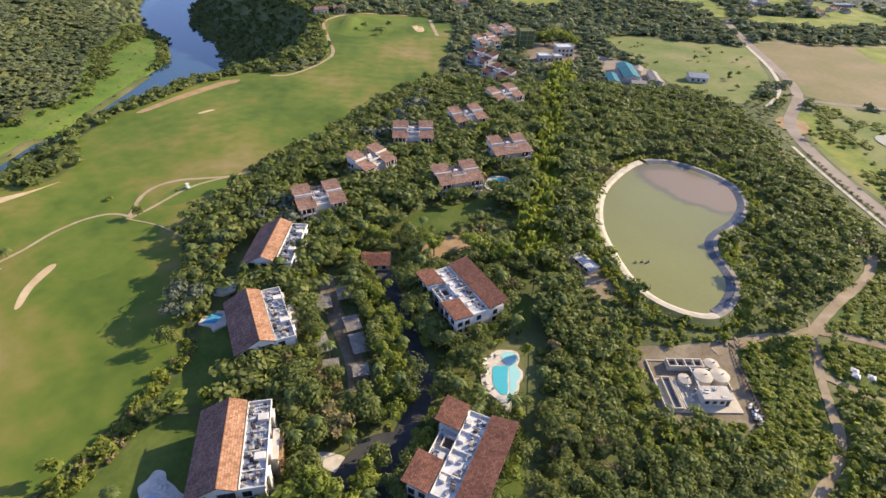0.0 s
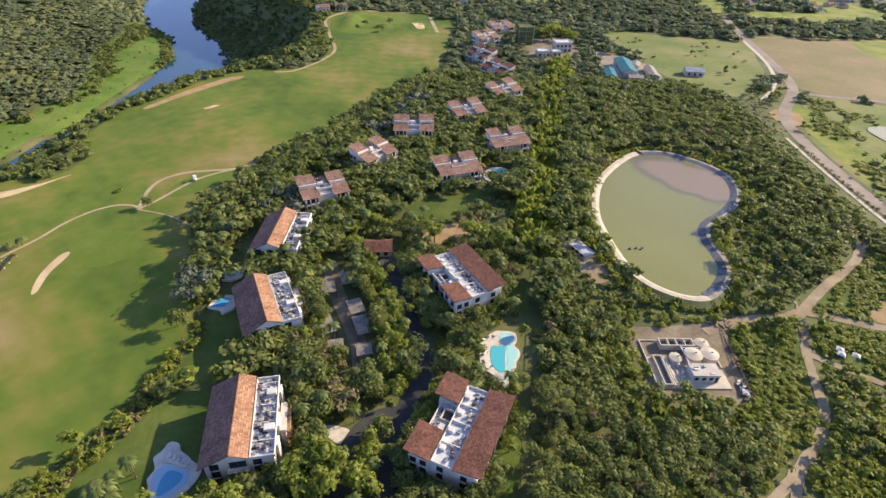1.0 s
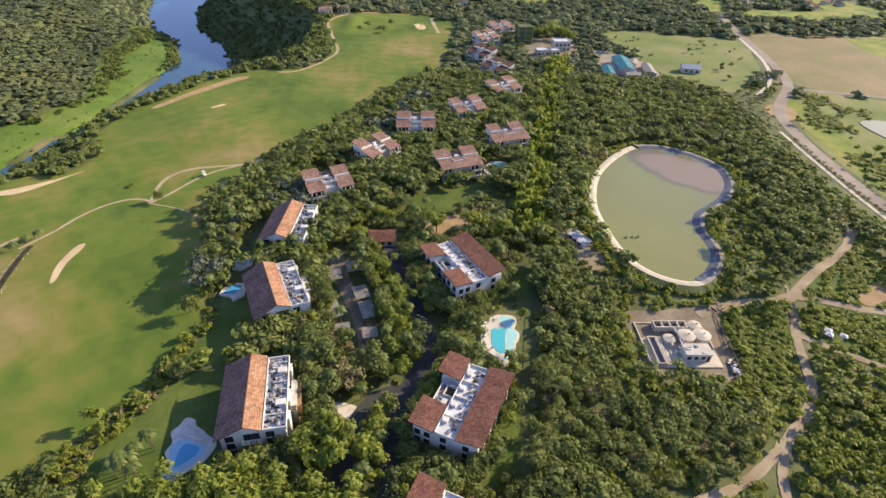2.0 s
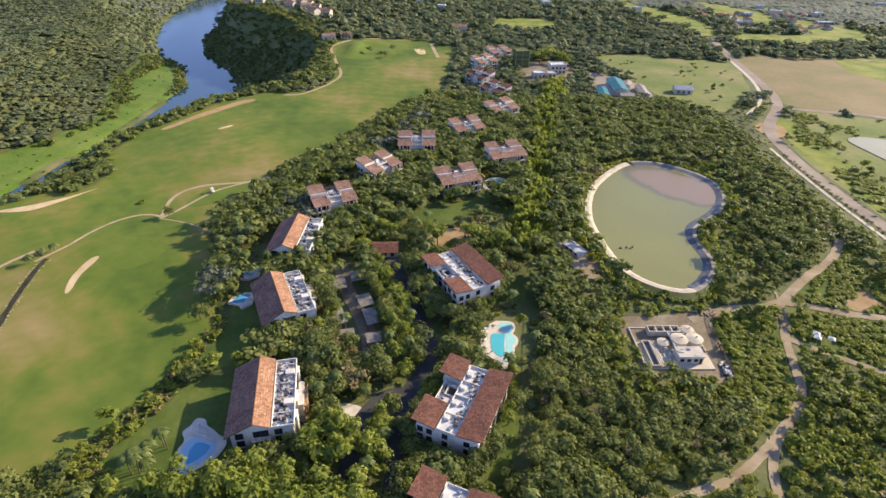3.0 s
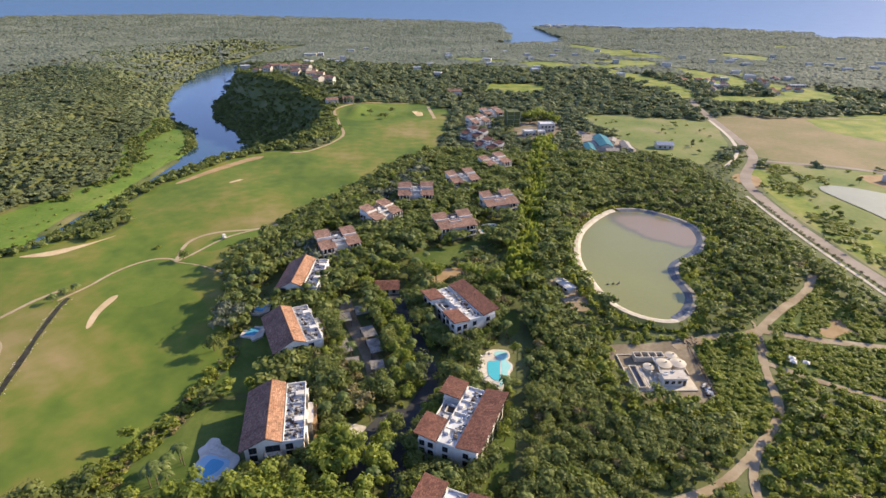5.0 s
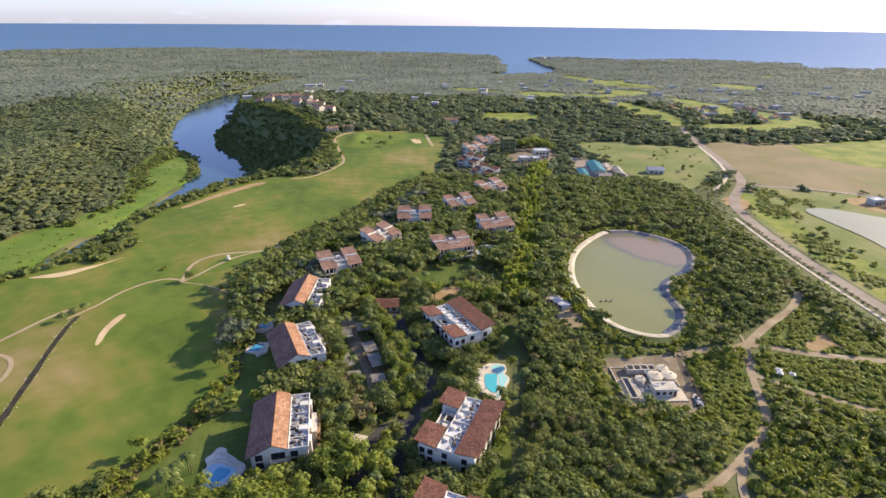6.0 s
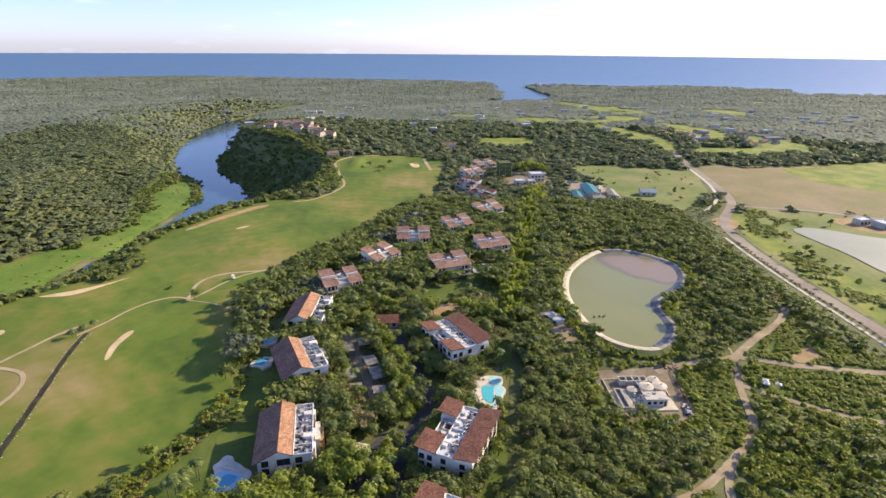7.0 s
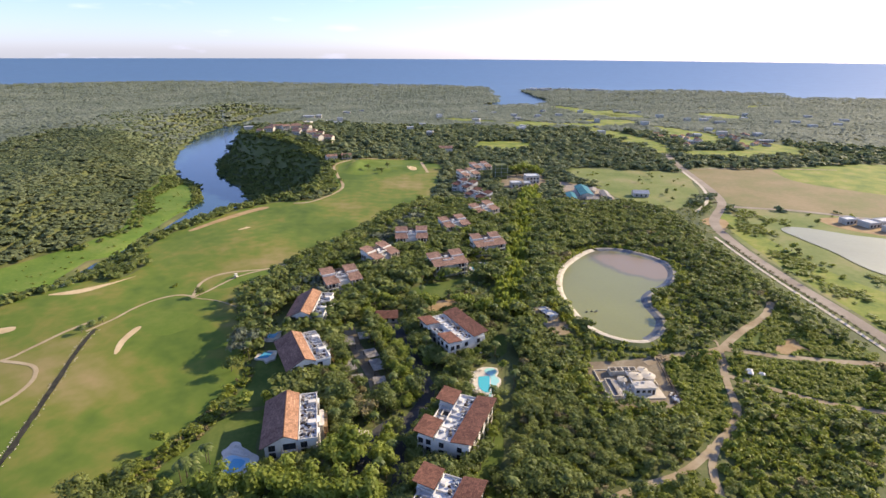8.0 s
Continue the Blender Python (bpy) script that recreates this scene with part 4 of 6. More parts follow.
stand(apartment_gabled, -45.8, 70.6, 12.6, 12.5, 12.5, 1, "white apartment house with orange clay roof beside a pool")
stand(apartment_gabled, -52.2, 111.1, 26.5, 12.5, 12.5, 5, "white apartment house with clay roof above the palm lawn", dz=-0.9)
stand(apartment_gabled, -57.0, 147.0, 0.0, 12.5, 12.5, 9, "white apartment house with clay roof below grey-green trees", dz=-1.3)
stand(apartment_terraced, 4.9, 71.8, -22.3, 10.0, 12.5, 21, "white apartment house with dark brown roofs beside the lagoon pool")
stand(apartment_terraced, 4.6, 125.2, 30.8, 10.0, 12.5, 25, "white apartment house with dark brown roofs beside a small lawn")
stand(apartment_terraced, -0.8, 36.5, -22.3, 10.0, 12.5, 29, "white apartment house with dark brown roofs among tall trees")
for k, (x, y, rz, kind) in enumerate(((-47.5, 177, 28, False), (-32.5, 211, 50, False), (-16.5, 242, 4, False), (9.5, 266.5, 28, False), (4.5, 200, 22, True), (28, 230, 22, True), (31, 301, 35, False), (30, 341, -52, False), (21, 374, -50, False), (25, 418, 40, False), (39, 452, 30, False))):
    stand(villa, x, y, rz, 9.5, 7.5, 40 + 3 * k, "cream villa block with one long faded terracotta roof above its arcade" if kind else "white villa block with faded terracotta roofs stepped round a terrace", kind, M_TILE_B if k in (7, 8) else None)


# ---- small buildings and works ----
def house(m, w, d, high, roof_mat, label, category="house", group="", pitch=0.42, windows=True, name="house"):
    """A plain house with a gabled roof, its ridge along local x."""
    h = thing(name, m, label, category, group)
    part("wall", boxes((-w / 2, w / 2, -d / 2, d / 2, -1.0, high)), M_PLASTER, h)
    top = high + pitch * (d / 2 + 0.4)
    for s in (-1, 1):
        uv_slab("roof", ((-s * (w / 2 + 0.4), -s * (d / 2 + 0.5), high - 0.1), (s * (w / 2 + 0.4), -s * (d / 2 + 0.5), high - 0.1), (s * (w / 2 + 0.4), 0, top), (-s * (w / 2 + 0.4), 0, top)), 0.2, roof_mat, h)
    for x in (-w / 2, w / 2 - 0.2):
        g = bmesh.new()
        a, b = ([g.verts.new(q) for q in ((v, -d / 2, high), (v, d / 2, high), (v, 0, top - 0.25))] for v in (x, x + 0.2))
        for f in (a, b[::-1], (a[0], a[2], b[2], b[0]), (a[2], a[1], b[1], b[2]), (a[1], a[0], b[0], b[1])):
            g.faces.new(f)
        bmesh.ops.recalc_face_normals(g, faces=g.faces[:])
        part("gable", g, M_PLASTER, h)
    if windows:
        for k in range(max(1, int(high // 3))):
            for q in (-0.3, 0.0, 0.3):
                window(h, q * w, -d / 2, 0.6 + 2.9 * k, 1.3, 1.5, "s")
    return h


def flat_house(m, w, d, high, label, category="building", group="", name="flat_roofed_house", windows=True):
    h = thing(name, m, label, category, group)
    part("wall", boxes((-w / 2, w / 2, -d / 2, d / 2, -1.0, high)), M_PLASTER, h)
    part("flat_roof", boxes((-w / 2 - 0.2, w / 2 + 0.2, -d / 2 - 0.2, d / 2 + 0.2, high, high + 0.25)), M_ROOFCOAT, h)
    parapet(h, -w / 2 - 0.2, w / 2 + 0.2, -d / 2 - 0.2, d / 2 + 0.2, high + 0.25, 0.5)
    for k in range(max(1, int(high // 3)) if windows else 0):
        for q in np.arange(-w / 2 + 1.6, w / 2 - 1.2, 3.0):
            window(h, float(q), -d / 2, 0.7 + 3.0 * k, 1.5, 1.5, "s")
    return h


# villas on the cliff and houses further off
HILL = "clay-roofed houses on the cliff"
rng = random.Random(4)
for x, y in ((-222, 610), (-212, 630), (-203, 618), (-196, 640), (-190, 606), (-182, 622), (-174, 600), (-166, 618), (-160, 590), (-152, 575), (-146, 596), (-140, 558), (-136, 578), (-205, 596), (-214, 618), (-186, 636), (-170, 584), (-156, 604), (-128, 564), (-178, 612)):
    BLOCKS.append((x, y, 0, 5.5, 7.5))
    house(at(x, y, rng.uniform(-40, 40)), rng.uniform(8, 12), rng.uniform(6, 8.5), rng.choice((4.0, 6.5)), M_TILE_C, "pale villa with terracotta roof above the cliff", "villa", HILL)
for x, y, w, d, hh in ((-163, 790, 34, 12, 8), (-178, 812, 14, 10, 10), (-240, 940, 26, 12, 8), (-222, 940, 12, 14, 11), (-30, 800, 16, 10, 8), (60, 830, 12, 10, 7), (-15, 700, 12, 9, 8), (430, 655, 26, 9, 4), (470, 640, 16, 8, 4),
                       (360, 700, 14, 10, 6), (330, 640, 24, 10, 6), (540, 560, 10, 8, 6), (560, 545, 8, 8, 5), (520, 540, 9, 8, 5), (480, 880, 22, 10, 7), (600, 820, 18, 9, 7)):
    BLOCKS.append((x, y, 0, w / 2 + 2, d / 2 + 12))
    flat_house(at(x, y, rng.uniform(-12, 12)), 0.75 * w, 0.75 * d, 0.6 * hh, "white flat-roofed house far off among woods", "house", "distant white houses")
for k in range(44):
    x, y = rng.uniform(-260, 760), rng.uniform(640, 1250)
    if (x > 150 or x < -60 or y > 720) and abs(x) < 0.8 * y:
        BLOCKS.append((x, y, 0, 7, 16))
        flat_house(at(x, y, rng.uniform(-25, 25)), rng.uniform(8, 15), rng.uniform(6, 9), rng.uniform(4, 6.5), "small white house far off among woods", "house", "distant white houses", windows=False)
for k in range(26):
    x, y = rng.uniform(330, 620), rng.uniform(2080, 2160)
    flat_house(at(x, y, rng.uniform(-20, 20), 2), rng.uniform(12, 30), rng.uniform(10, 16), rng.uniform(3, 6), "white harbour building at the river mouth", "building", "white harbour buildings", "harbour_building", False)
for k in range(22):
    x, y = rng.uniform(300, 440), rng.uniform(600, 720)
    BLOCKS.append((x, y, 0, 8, 8))
    house(at(x, y, rng.uniform(0, 90)), rng.uniform(8, 11), rng.uniform(6, 7.5), 3.0, M_TILE_B, "low house with dark roof beside a far fairway", "house", "houses by the far fairway", windows=False)
BLOCKS.append((-108, 488, 0, 13, 9))
house(at(-112, 487, 30), 11, 7, 4, M_TILE_C, "white clubhouse with brown roof above the green", "clubhouse")
house(at(-98, 497, 10), 10, 7, 4, M_TILE_C, "small white annex with brown roof", "clubhouse")
BLOCKS.append((6, 566, 0, 9, 14))
house(at(6, 566, 4), 15, 9, 5, M_TILE_C, "tan house with clay roof at the wood's edge", "house")

# sports club with teal roofs, pavilion, unfinished white house and a dark netted block
drape("club_ground", [(108, 412), (116, 410), (128, 398), (138, 384), (141, 357), (132, 346), (118, 340), (104, 340), (100, 352), (104, 378)], M_GRAVEL_ROAD, "pale paving round the sports club", 0.25, 10, 4)
for x, y, rz, w, d, hh, mt in ((118, 366, 87, 30, 10, 4.2, M_TEAL), (105, 353, 85, 18, 6.5, 3.0, M_TEAL), (111.6, 361, 87, 20, 3.6, 2.6, M_SLAT), (120, 346.5, 0, 9, 6, 2.8, M_SLAT), (134.4, 360, 85, 22, 6, 2.6, M_SLAT), (128, 376, 70, 12, 5, 2.6, M_SLAT)):
    BLOCKS.append((x, y, rz, w / 2 + 1, d / 2 + 1))
    house(at(x, y, rz), w, d, hh, mt, "low club building with teal metal roof" if mt is M_TEAL else "low club building with pale roof", "clubhouse", "sports club buildings", pitch=0.3)
BLOCKS.append((164, 364, 0, 9, 9))
house(at(164, 364, -6), 12, 8, 3.2, M_METAL, "small pavilion with pale blue-grey roof in the meadow", "pavilion")
BLOCKS.append((76, 404, 0, 17, 18))
drape("building_plot_ground", [(58, 388), (56, 418), (64, 438), (80, 446), (97, 440), (95, 412), (88, 390), (74, 384)], M_YARD, "bare earth round an unfinished house", 0.25, 10, 5)
flat_house(at(82, 411, 8), 12, 9, 6.5, "unfinished pale concrete house on bare earth", "building")
flat_house(at(66, 396, 10), 9, 7, 3.6, "white concrete house on bare earth", "building")
flat_house(at(76, 398, 8), 6, 6, 3, "low white concrete annex", "building")
BLOCKS.append((55.5, 428, 0, 8, 10))
block = thing("netted_building", at(55.5, 428, 8), "building wrapped in dark green scaffold netting", "building")
part("netting", boxes((-5.5, 5.5, -5, 5, -1, 13), bevel=0.2), M_FOREST_FLOOR, block)
for x in (-5.6, 0, 5.6):
    part("scaffold_pole", boxes((x - 0.08, x + 0.08, -5.2, -5.04, -1, 13.4)), M_METAL, block)
for z in (3, 6.5, 10):
    part("scaffold_rail", boxes((-5.6, 5.6, -5.3, -5.2, z, z + 0.15)), M_METAL, block)

# building site by the lake
for x, y, w, d in ((283, 291, 10, 6), (292, 284, 9, 9), (306, 288, 14, 7), (312, 276, 9, 8), (298, 273, 8, 5)):
    flat_house(at(x, y, 14), w, d, 3.4, "half-built grey concrete house on bare earth", "building", "half-built houses by the lake")

# pylon on the far bank
py_ = thing("pylon", at(-420, 1000, 12), "tall grey lattice power pylon over the woods", "pylon")
for sx in (-1, 1):
    for sy in (-1, 1):
        bm = bmesh.new()
        v = [bm.verts.new((sx * (q * 3.2 + a), sy * (q * 3.2 + b), z)) for q, z in ((1, 0), (0.18, 38)) for a, b in ((-0.15, -0.15), (0.15, -0.15), (0.15, 0.15), (-0.15, 0.15))]
        for i in range(4):
            bm.faces.new((v[i], v[(i + 1) % 4], v[4 + (i + 1) % 4], v[4 + i]))
        part("mast_leg", bm, M_METAL, py_)
for z, w in ((26, 7), (31, 6), (36, 5)):
    part("cross_arm", boxes((-w, w, -0.25, 0.25, z, z + 0.4)), M_METAL, py_)
for z in (6, 12, 18, 24, 30):
    w = 3.2 - 2.62 * z / 38
    part("brace", boxes((-w, w, -w, -w + 0.2, z, z + 0.25)), M_METAL, py_)
    part("brace", boxes((-w, w, w - 0.2, w, z, z + 0.25)), M_METAL, py_)

# ---- treatment works ----
drape("works_yard_ground", [(56.5, 112.5), (68, 114.5), (85, 116), (85.5, 100), (84, 88), (72, 87), (60, 88.5), (57.5, 98)], M_YARD, "bare earth yard round the treatment works", 0.2, 5, 4)
WX, WY = 59.3, 91.0
wk = thing("treatment_works", at(WX, WY, 2.0, 0.2), "pale concrete water treatment works with round tanks", "treatment works")
PW, PD = 20.5, 17.6
part("slab", boxes((0, PW, 0, PD, -0.3, 0.25), bevel=0.05), M_CONCRETE, wk)
for r in ((0, 0.3, 0, PD), (PW - 0.3, PW, 7, PD), (0.3, PW - 0.3, PD - 0.3, PD)):
    part("low_wall", boxes((*r, 0.25, 0.9)), M_CONCRETE, wk)
basin = part("basin", boxes((5.2, 15.2, PD - 3.6, PD - 3.3, 0.25, 2.3), (5.2, 15.2, PD - 0.9, PD - 0.6, 0.25, 2.3), *[(5.2 + 2.425 * k, 5.5 + 2.425 * k, PD - 3.3, PD - 0.9, 0.25, 2.3) for k in range(5)]), M_CONCRETE, wk, "open concrete basin in four cells")
for k in range(4):
    part("basin_water", boxes((5.5 + 2.425 * k, 7.625 + 2.425 * k, PD - 3.3, PD - 0.9, 0.3, 1.2)), M_LINER, basin)
for x, y, r, hh in ((17.8, PD - 2.0, 1.9, 1.9), (13.3, 10.6, 2.5, 2.5), (18.0, 10.8, 2.5, 2.5), (8.3, 10.0, 1.8, 1.7)):
    bm = bmesh.new()
    cylinder(bm, x, y, 0.25, hh, r, n=28)
    tank = part("tank", bm, M_CONCRETE, wk, "round pale tank with low cone roof")
    bm = bmesh.new()
    cylinder(bm, x, y, hh, hh + 0.45, r + 0.12, 0.3, 28)
    part("cone_roof", bm, M_CONCRETE, tank)
    part("roof_ladder", boxes((x + 0.3, x + 0.9, y - 0.08, y + 0.08, hh + 0.35, hh + 0.75)), M_METAL, tank)
part("channel", boxes((2.0, 2.3, 0.4, 11.2, 0.25, 1.3), (4.2, 4.5, 0.4, 11.2, 0.25, 1.3), (2.3, 4.2, 0.4, 0.7, 0.25, 1.3), (2.3, 4.2, 10.9, 11.2, 0.25, 1.3)), M_CONCRETE, wk)
part("channel_water", boxes((2.3, 4.2, 0.7, 10.9, 0.27, 0.6)), M_LINER, wk)
for x in (5.1, 5.7):
    bm = bmesh.new()
    bmesh.ops.create_cone(bm, cap_ends=True, segments=10, radius1=0.22, radius2=0.22, depth=10.8, matrix=Matrix.Translation((x, 5.8, 0.75)) @ Matrix.Rotation(radians(90), 4, "X"))
    part("pipe", bm, M_STONE, wk)
for x0, x1, y0, y1, z in ((10.6, 11.0, 5.6, 14.0, 2.2), (11.0, 16.0, 13.2, 13.5, 2.0)):
    part("walkway", boxes((x0, x1, y0, y1, z, z + 0.15), (x0, x0 + 0.05, y0, y1, z + 0.9, z + 0.98)), M_METAL, wk)
part("pump_house", boxes((10.2, 17.4, 2.2, 6.2, 0.25, 2.9)), M_STUCCO, wk)
part("pump_roof", boxes((9.9, 17.7, 1.9, 6.5, 2.9, 3.12), bevel=0.05), M_PLASTER, wk)
for x in (11.2, 13.2, 15.2):
    window(wk, x, 2.2, 1.0, 1.1, 1.1, "s")
part("pump_door", boxes((16.3, 17.1, 2.12, 2.2, 0.25, 2.2)), M_DARKWOOD, wk)
for k in range(7):
    a = rng.uniform(10.3, 16.6)
    b = rng.uniform(2.3, 5.6)
    part("roof_sheet", boxes((a, a + rng.uniform(0.5, 1.4), b, b + rng.uniform(0.4, 1.0), 3.12, 3.12 + rng.uniform(0.1, 0.5))), rng.choice((M_METAL, M_STUCCO, M_STUCCO)), wk)
for k in range(12):
    a, b = rng.uniform(6.5, 10.0), rng.uniform(1.0, 7.5)
    part("pump", boxes((a, a + rng.uniform(0.3, 0.9), b, b + rng.uniform(0.3, 0.9), 0.25, rng.uniform(0.6, 1.5)), bevel=0.05), rng.choice((M_METAL, M_STONE, M_STUCCO)), wk)
fence = thing("fence", at(84, 100, 0), "low dark post fence along the works yard", "fence")
for k in range(24):
    x, y = 85.2 - 1.6 * (k / 23) - 84, 115 - 29 * (k / 23) - 100
    part("post", boxes((x - 0.08, x + 0.08, y - 0.08, y + 0.08, -0.6, 1.2)), M_DARKWOOD, fence)
    if k < 23:
        for z in (0.5, 0.95):
            part("fence_rail", boxes((x - 0.11, x + 0.03, y - 1.22, y - 0.08, z, z + 0.1)), M_DARKWOOD, fence)
for k in range(22):
    x, y = 82.5 + rng.uniform(-0.8, 0.8), 91 + rng.uniform(-3.6, 3.6)
    sc = thing("scrap_piece", at(x, y, rng.uniform(0, 90), 0.2), "piece of grey and white scrap beside the fence", "scrap", "scrap heap by the fence")
    part("sheet", boxes((-0.6, 0.6, -0.35, 0.35, 0, rng.uniform(0.25, 0.9)), bevel=0.06), rng.choice((M_METAL, M_STUCCO, M_METAL, M_DARKWOOD)), sc)

for k in range(40):
    x, y = 86.5 + rng.gauss(0, 1.6), 117.0 + rng.gauss(0, 0.9)
    st = thing("rubble_lump", at(x, y, rng.uniform(0, 90), 0.1), "pale lump of rubble beside the dirt track", "rubble", "rubble heap by the track")
    w = rng.uniform(0.3, 0.7)
    part("lump", boxes((-w, w, -w * 0.7, w * 0.7, -0.1, w * 0.8), bevel=0.15), M_DIRT, st)

# shed by the pond, dark-roofed lodge, tents in the scrub
drape("shed_yard_ground", [(41, 160), (46, 161), (54, 150), (57, 137), (49, 135)], M_DIRT, "sandy yard round a shed", 0.2, 5, 5)
house(at(49, 149.5, -60), 8.2, 3.8, 2.3, M_ROOFCOAT, "narrow shed with flat pale grey roof", "shed", name="shed", pitch=0.06)
BLOCKS.append((-22.3, 146, 0, 6, 6))
house(at(-22.3, 146, 4), 9, 7, 2.4, M_TILE_B, "small lodge with dark brown roof among trees", "lodge", name="lodge")
BLOCKS.append((117.5, 104, 0, 5, 2.5))
for x, y in ((115.6, 104.6), (119.6, 104.2), (116.2, 106.4)):
    tent = thing("canopy_tent", at(x, y, 10), "small white canopy tent in the scrub", "tent", "white canopy tents")
    bm = bmesh.new()
    cylinder(bm, 0, 0, 2.0, 2.5, 1.45, 0.1, 4)
    part("canopy", bm, M_STUCCO, tent)
    for sx in (-1, 1):
        for sy in (-1, 1):
            part("pole", boxes((sx - 0.04, sx + 0.04, sy - 0.04, sy + 0.04, -0.2, 2.05)), M_METAL, tent)


# ---- pools ----
def pool(outline, deck, rz, water_mat, label, name="swimming_pool", shelf=None, bend=6, shelf_mat=None, patio=None):
    p = np.array(deck, float)
    c = p.mean(0)
    z = max(ground_z(*q) for q in p) + 0.35
    OPEN.append(curve([tuple(c + (np.array(q) - c) * 1.2) for q in deck], 4))
    t = thing(name, Matrix.Translation((c[0], c[1], z)), label, "swimming pool")

    def slab(nm, pts, z0, z1, mat, lb=""):
        q = (curve(pts, bend) if bend > 1 else np.array(pts, float)) - c
        bm = bmesh.new()
        f = bm.faces.new([bm.verts.new((a, b, z0)) for a, b in q])
        up = bmesh.ops.extrude_face_region(bm, geom=[f])["geom"]
        for v in up:
            if isinstance(v, bmesh.types.BMVert):
                v.co.z = z1
        bmesh.ops.recalc_face_normals(bm, faces=bm.faces[:])
        return part(nm, bm, mat, t, lb)

    slab("deck", deck, -1.2, 0.0, M_STONE, "pale stone deck")
    if shelf:
        slab("shelf", shelf, 0.01, 0.05, shelf_mat or M_POOL_SHELF, "shallow turquoise shelf")
    if patio:
        slab("terrace", patio, 0.01, 0.12, M_STUCCO, "white sunning terrace")
    slab("basin_water", outline, 0.02, 0.09, water_mat, "clear blue water")
    return t, c, z


def lounger(x, y, z, rz):
    t = thing("sun_lounger", pose(x, y, z, 0, 0, rz), "white sun lounger on the pool deck", "lounger", "sun loungers by the pools")
    part("bed", boxes((-0.35, 0.35, -0.95, 0.45, 0.28, 0.38), bevel=0.03), M_STUCCO, t)
    bm = bmesh.new()
    box(bm, -0.35, 0.35, 0.0, 0.75, 0, 0.08)
    bmesh.ops.transform(bm, matrix=pose(0, 0.42, 0.34, 38, 0, 0), verts=bm.verts[:])
    part("backrest", bm, M_STUCCO, t)
    for a, b in ((-0.3, -0.85), (0.3, -0.85), (-0.3, 0.38), (0.3, 0.38)):
        part("leg", boxes((a - 0.03, a + 0.03, b - 0.03, b + 0.03, 0, 0.28)), M_METAL, t)


t, c, z = pool([(15.3, 103.3), (17.2, 103.6), (19.2, 103.7), (18.9, 99), (18.5, 94.2), (16.8, 94.0), (15.2, 96.4), (14.9, 99.5)],
               [(14.2, 107.1), (16.5, 109.6), (19.3, 110.0), (22.2, 109.4), (22.9, 106.9), (22.0, 104.2), (23.2, 102.2), (23.1, 100.0), (22.1, 98.4), (21.7, 96), (20, 93), (18.7, 89.2), (17.2, 88.8), (16.3, 91.4), (14.5, 93.4), (12.4, 95.2), (11.8, 99.4), (12.4, 104.5)],
               0, M_POOL, "turquoise lagoon pool with a shallow shelf and pale stone deck",
               shelf=[(19.2, 109.2), (21.6, 108.7), (22.2, 106.8), (21.3, 104.1), (22.5, 102.0), (22.4, 100.2), (21.4, 98.6), (21.1, 96.3), (19.5, 93.5), (18.5, 91.0), (18.2, 92.6), (19.2, 95), (19.5, 100), (19.5, 104), (18.4, 105.4), (17.6, 107.6)])
for k, (x, y) in enumerate(((13, 104), (13.6, 106), (15, 107.4), (13.2, 100.6), (13.4, 97.4), (16.4, 107.8), (13.1, 102.2), (14.2, 95.2))):
    lounger(x, y, z, 100 + 25 * k)
t, c, z = pool([(-59.2, 55.4), (-59.8, 57.3), (-60, 59.5), (-59.2, 61.4), (-57.2, 61.3), (-55.6, 60.4), (-55.9, 58.5), (-57.4, 56.6)],
               [(-62.2, 68.8), (-59.9, 68.5), (-58.8, 66.8), (-56.5, 65.4), (-55, 64.2), (-52.6, 62.8), (-52, 60.7), (-53.4, 56.9), (-57, 53.4), (-58.4, 51.4), (-61, 51.5), (-62.3, 52.5), (-62.6, 54.8), (-61.9, 57), (-63.1, 59.2), (-62.6, 61.8), (-64.1, 64.5), (-63, 66.4)],
               0, M_POOL_BLUE, "blue garden pool with a pale wavy deck and white terrace", patio=[(-61, 66), (-60.2, 66.9), (-58, 66), (-56.4, 64.8), (-55.4, 63.4), (-56.2, 62.3), (-58.7, 63.2), (-61, 63.8)],
               shelf=[(-61.6, 54.4), (-61.1, 57), (-62.2, 59.3), (-61.7, 62), (-60, 63), (-57, 62), (-54.6, 61.4), (-54.2, 58.5), (-57, 55), (-59, 52.6), (-61, 52.6)], shelf_mat=M_POOL_PALE)
for k, (x, y) in enumerate(((-60.4, 65.4), (-59.3, 65.0), (-58.2, 64.6), (-57.1, 64.1))):
    lounger(x, y, z, 10 * k)
t, c, z = pool([(-69.5, 114.5), (-68, 119), (-64.5, 119), (-65.5, 115)], [(-70.5, 114.5), (-70.2, 118), (-67.5, 117.8), (-67, 120.5), (-63.2, 120.5), (-62.4, 114.6), (-65.2, 111.8), (-66.5, 113.6)], 0, M_POOL_BLUE, "small angular blue pool under trees", bend=1)
t, c, z = pool([(-71, 129.5), (-69.5, 133.5), (-66.5, 133), (-67, 129)], [(-72, 131), (-69.2, 132.2), (-68.8, 134.2), (-65.6, 135), (-64.4, 129), (-67.5, 126.8), (-70.5, 127)], 0, M_POOL_BLUE, "small angular blue pool beside the fairway hedge", bend=1)
t, c, z = pool([(18, 204), (21, 210.5), (25.5, 210), (25, 204), (21, 201)], [(16.5, 203), (19.5, 212), (27, 212), (27, 203), (21, 199)], 0, M_POOL, "bright turquoise pool between villas")
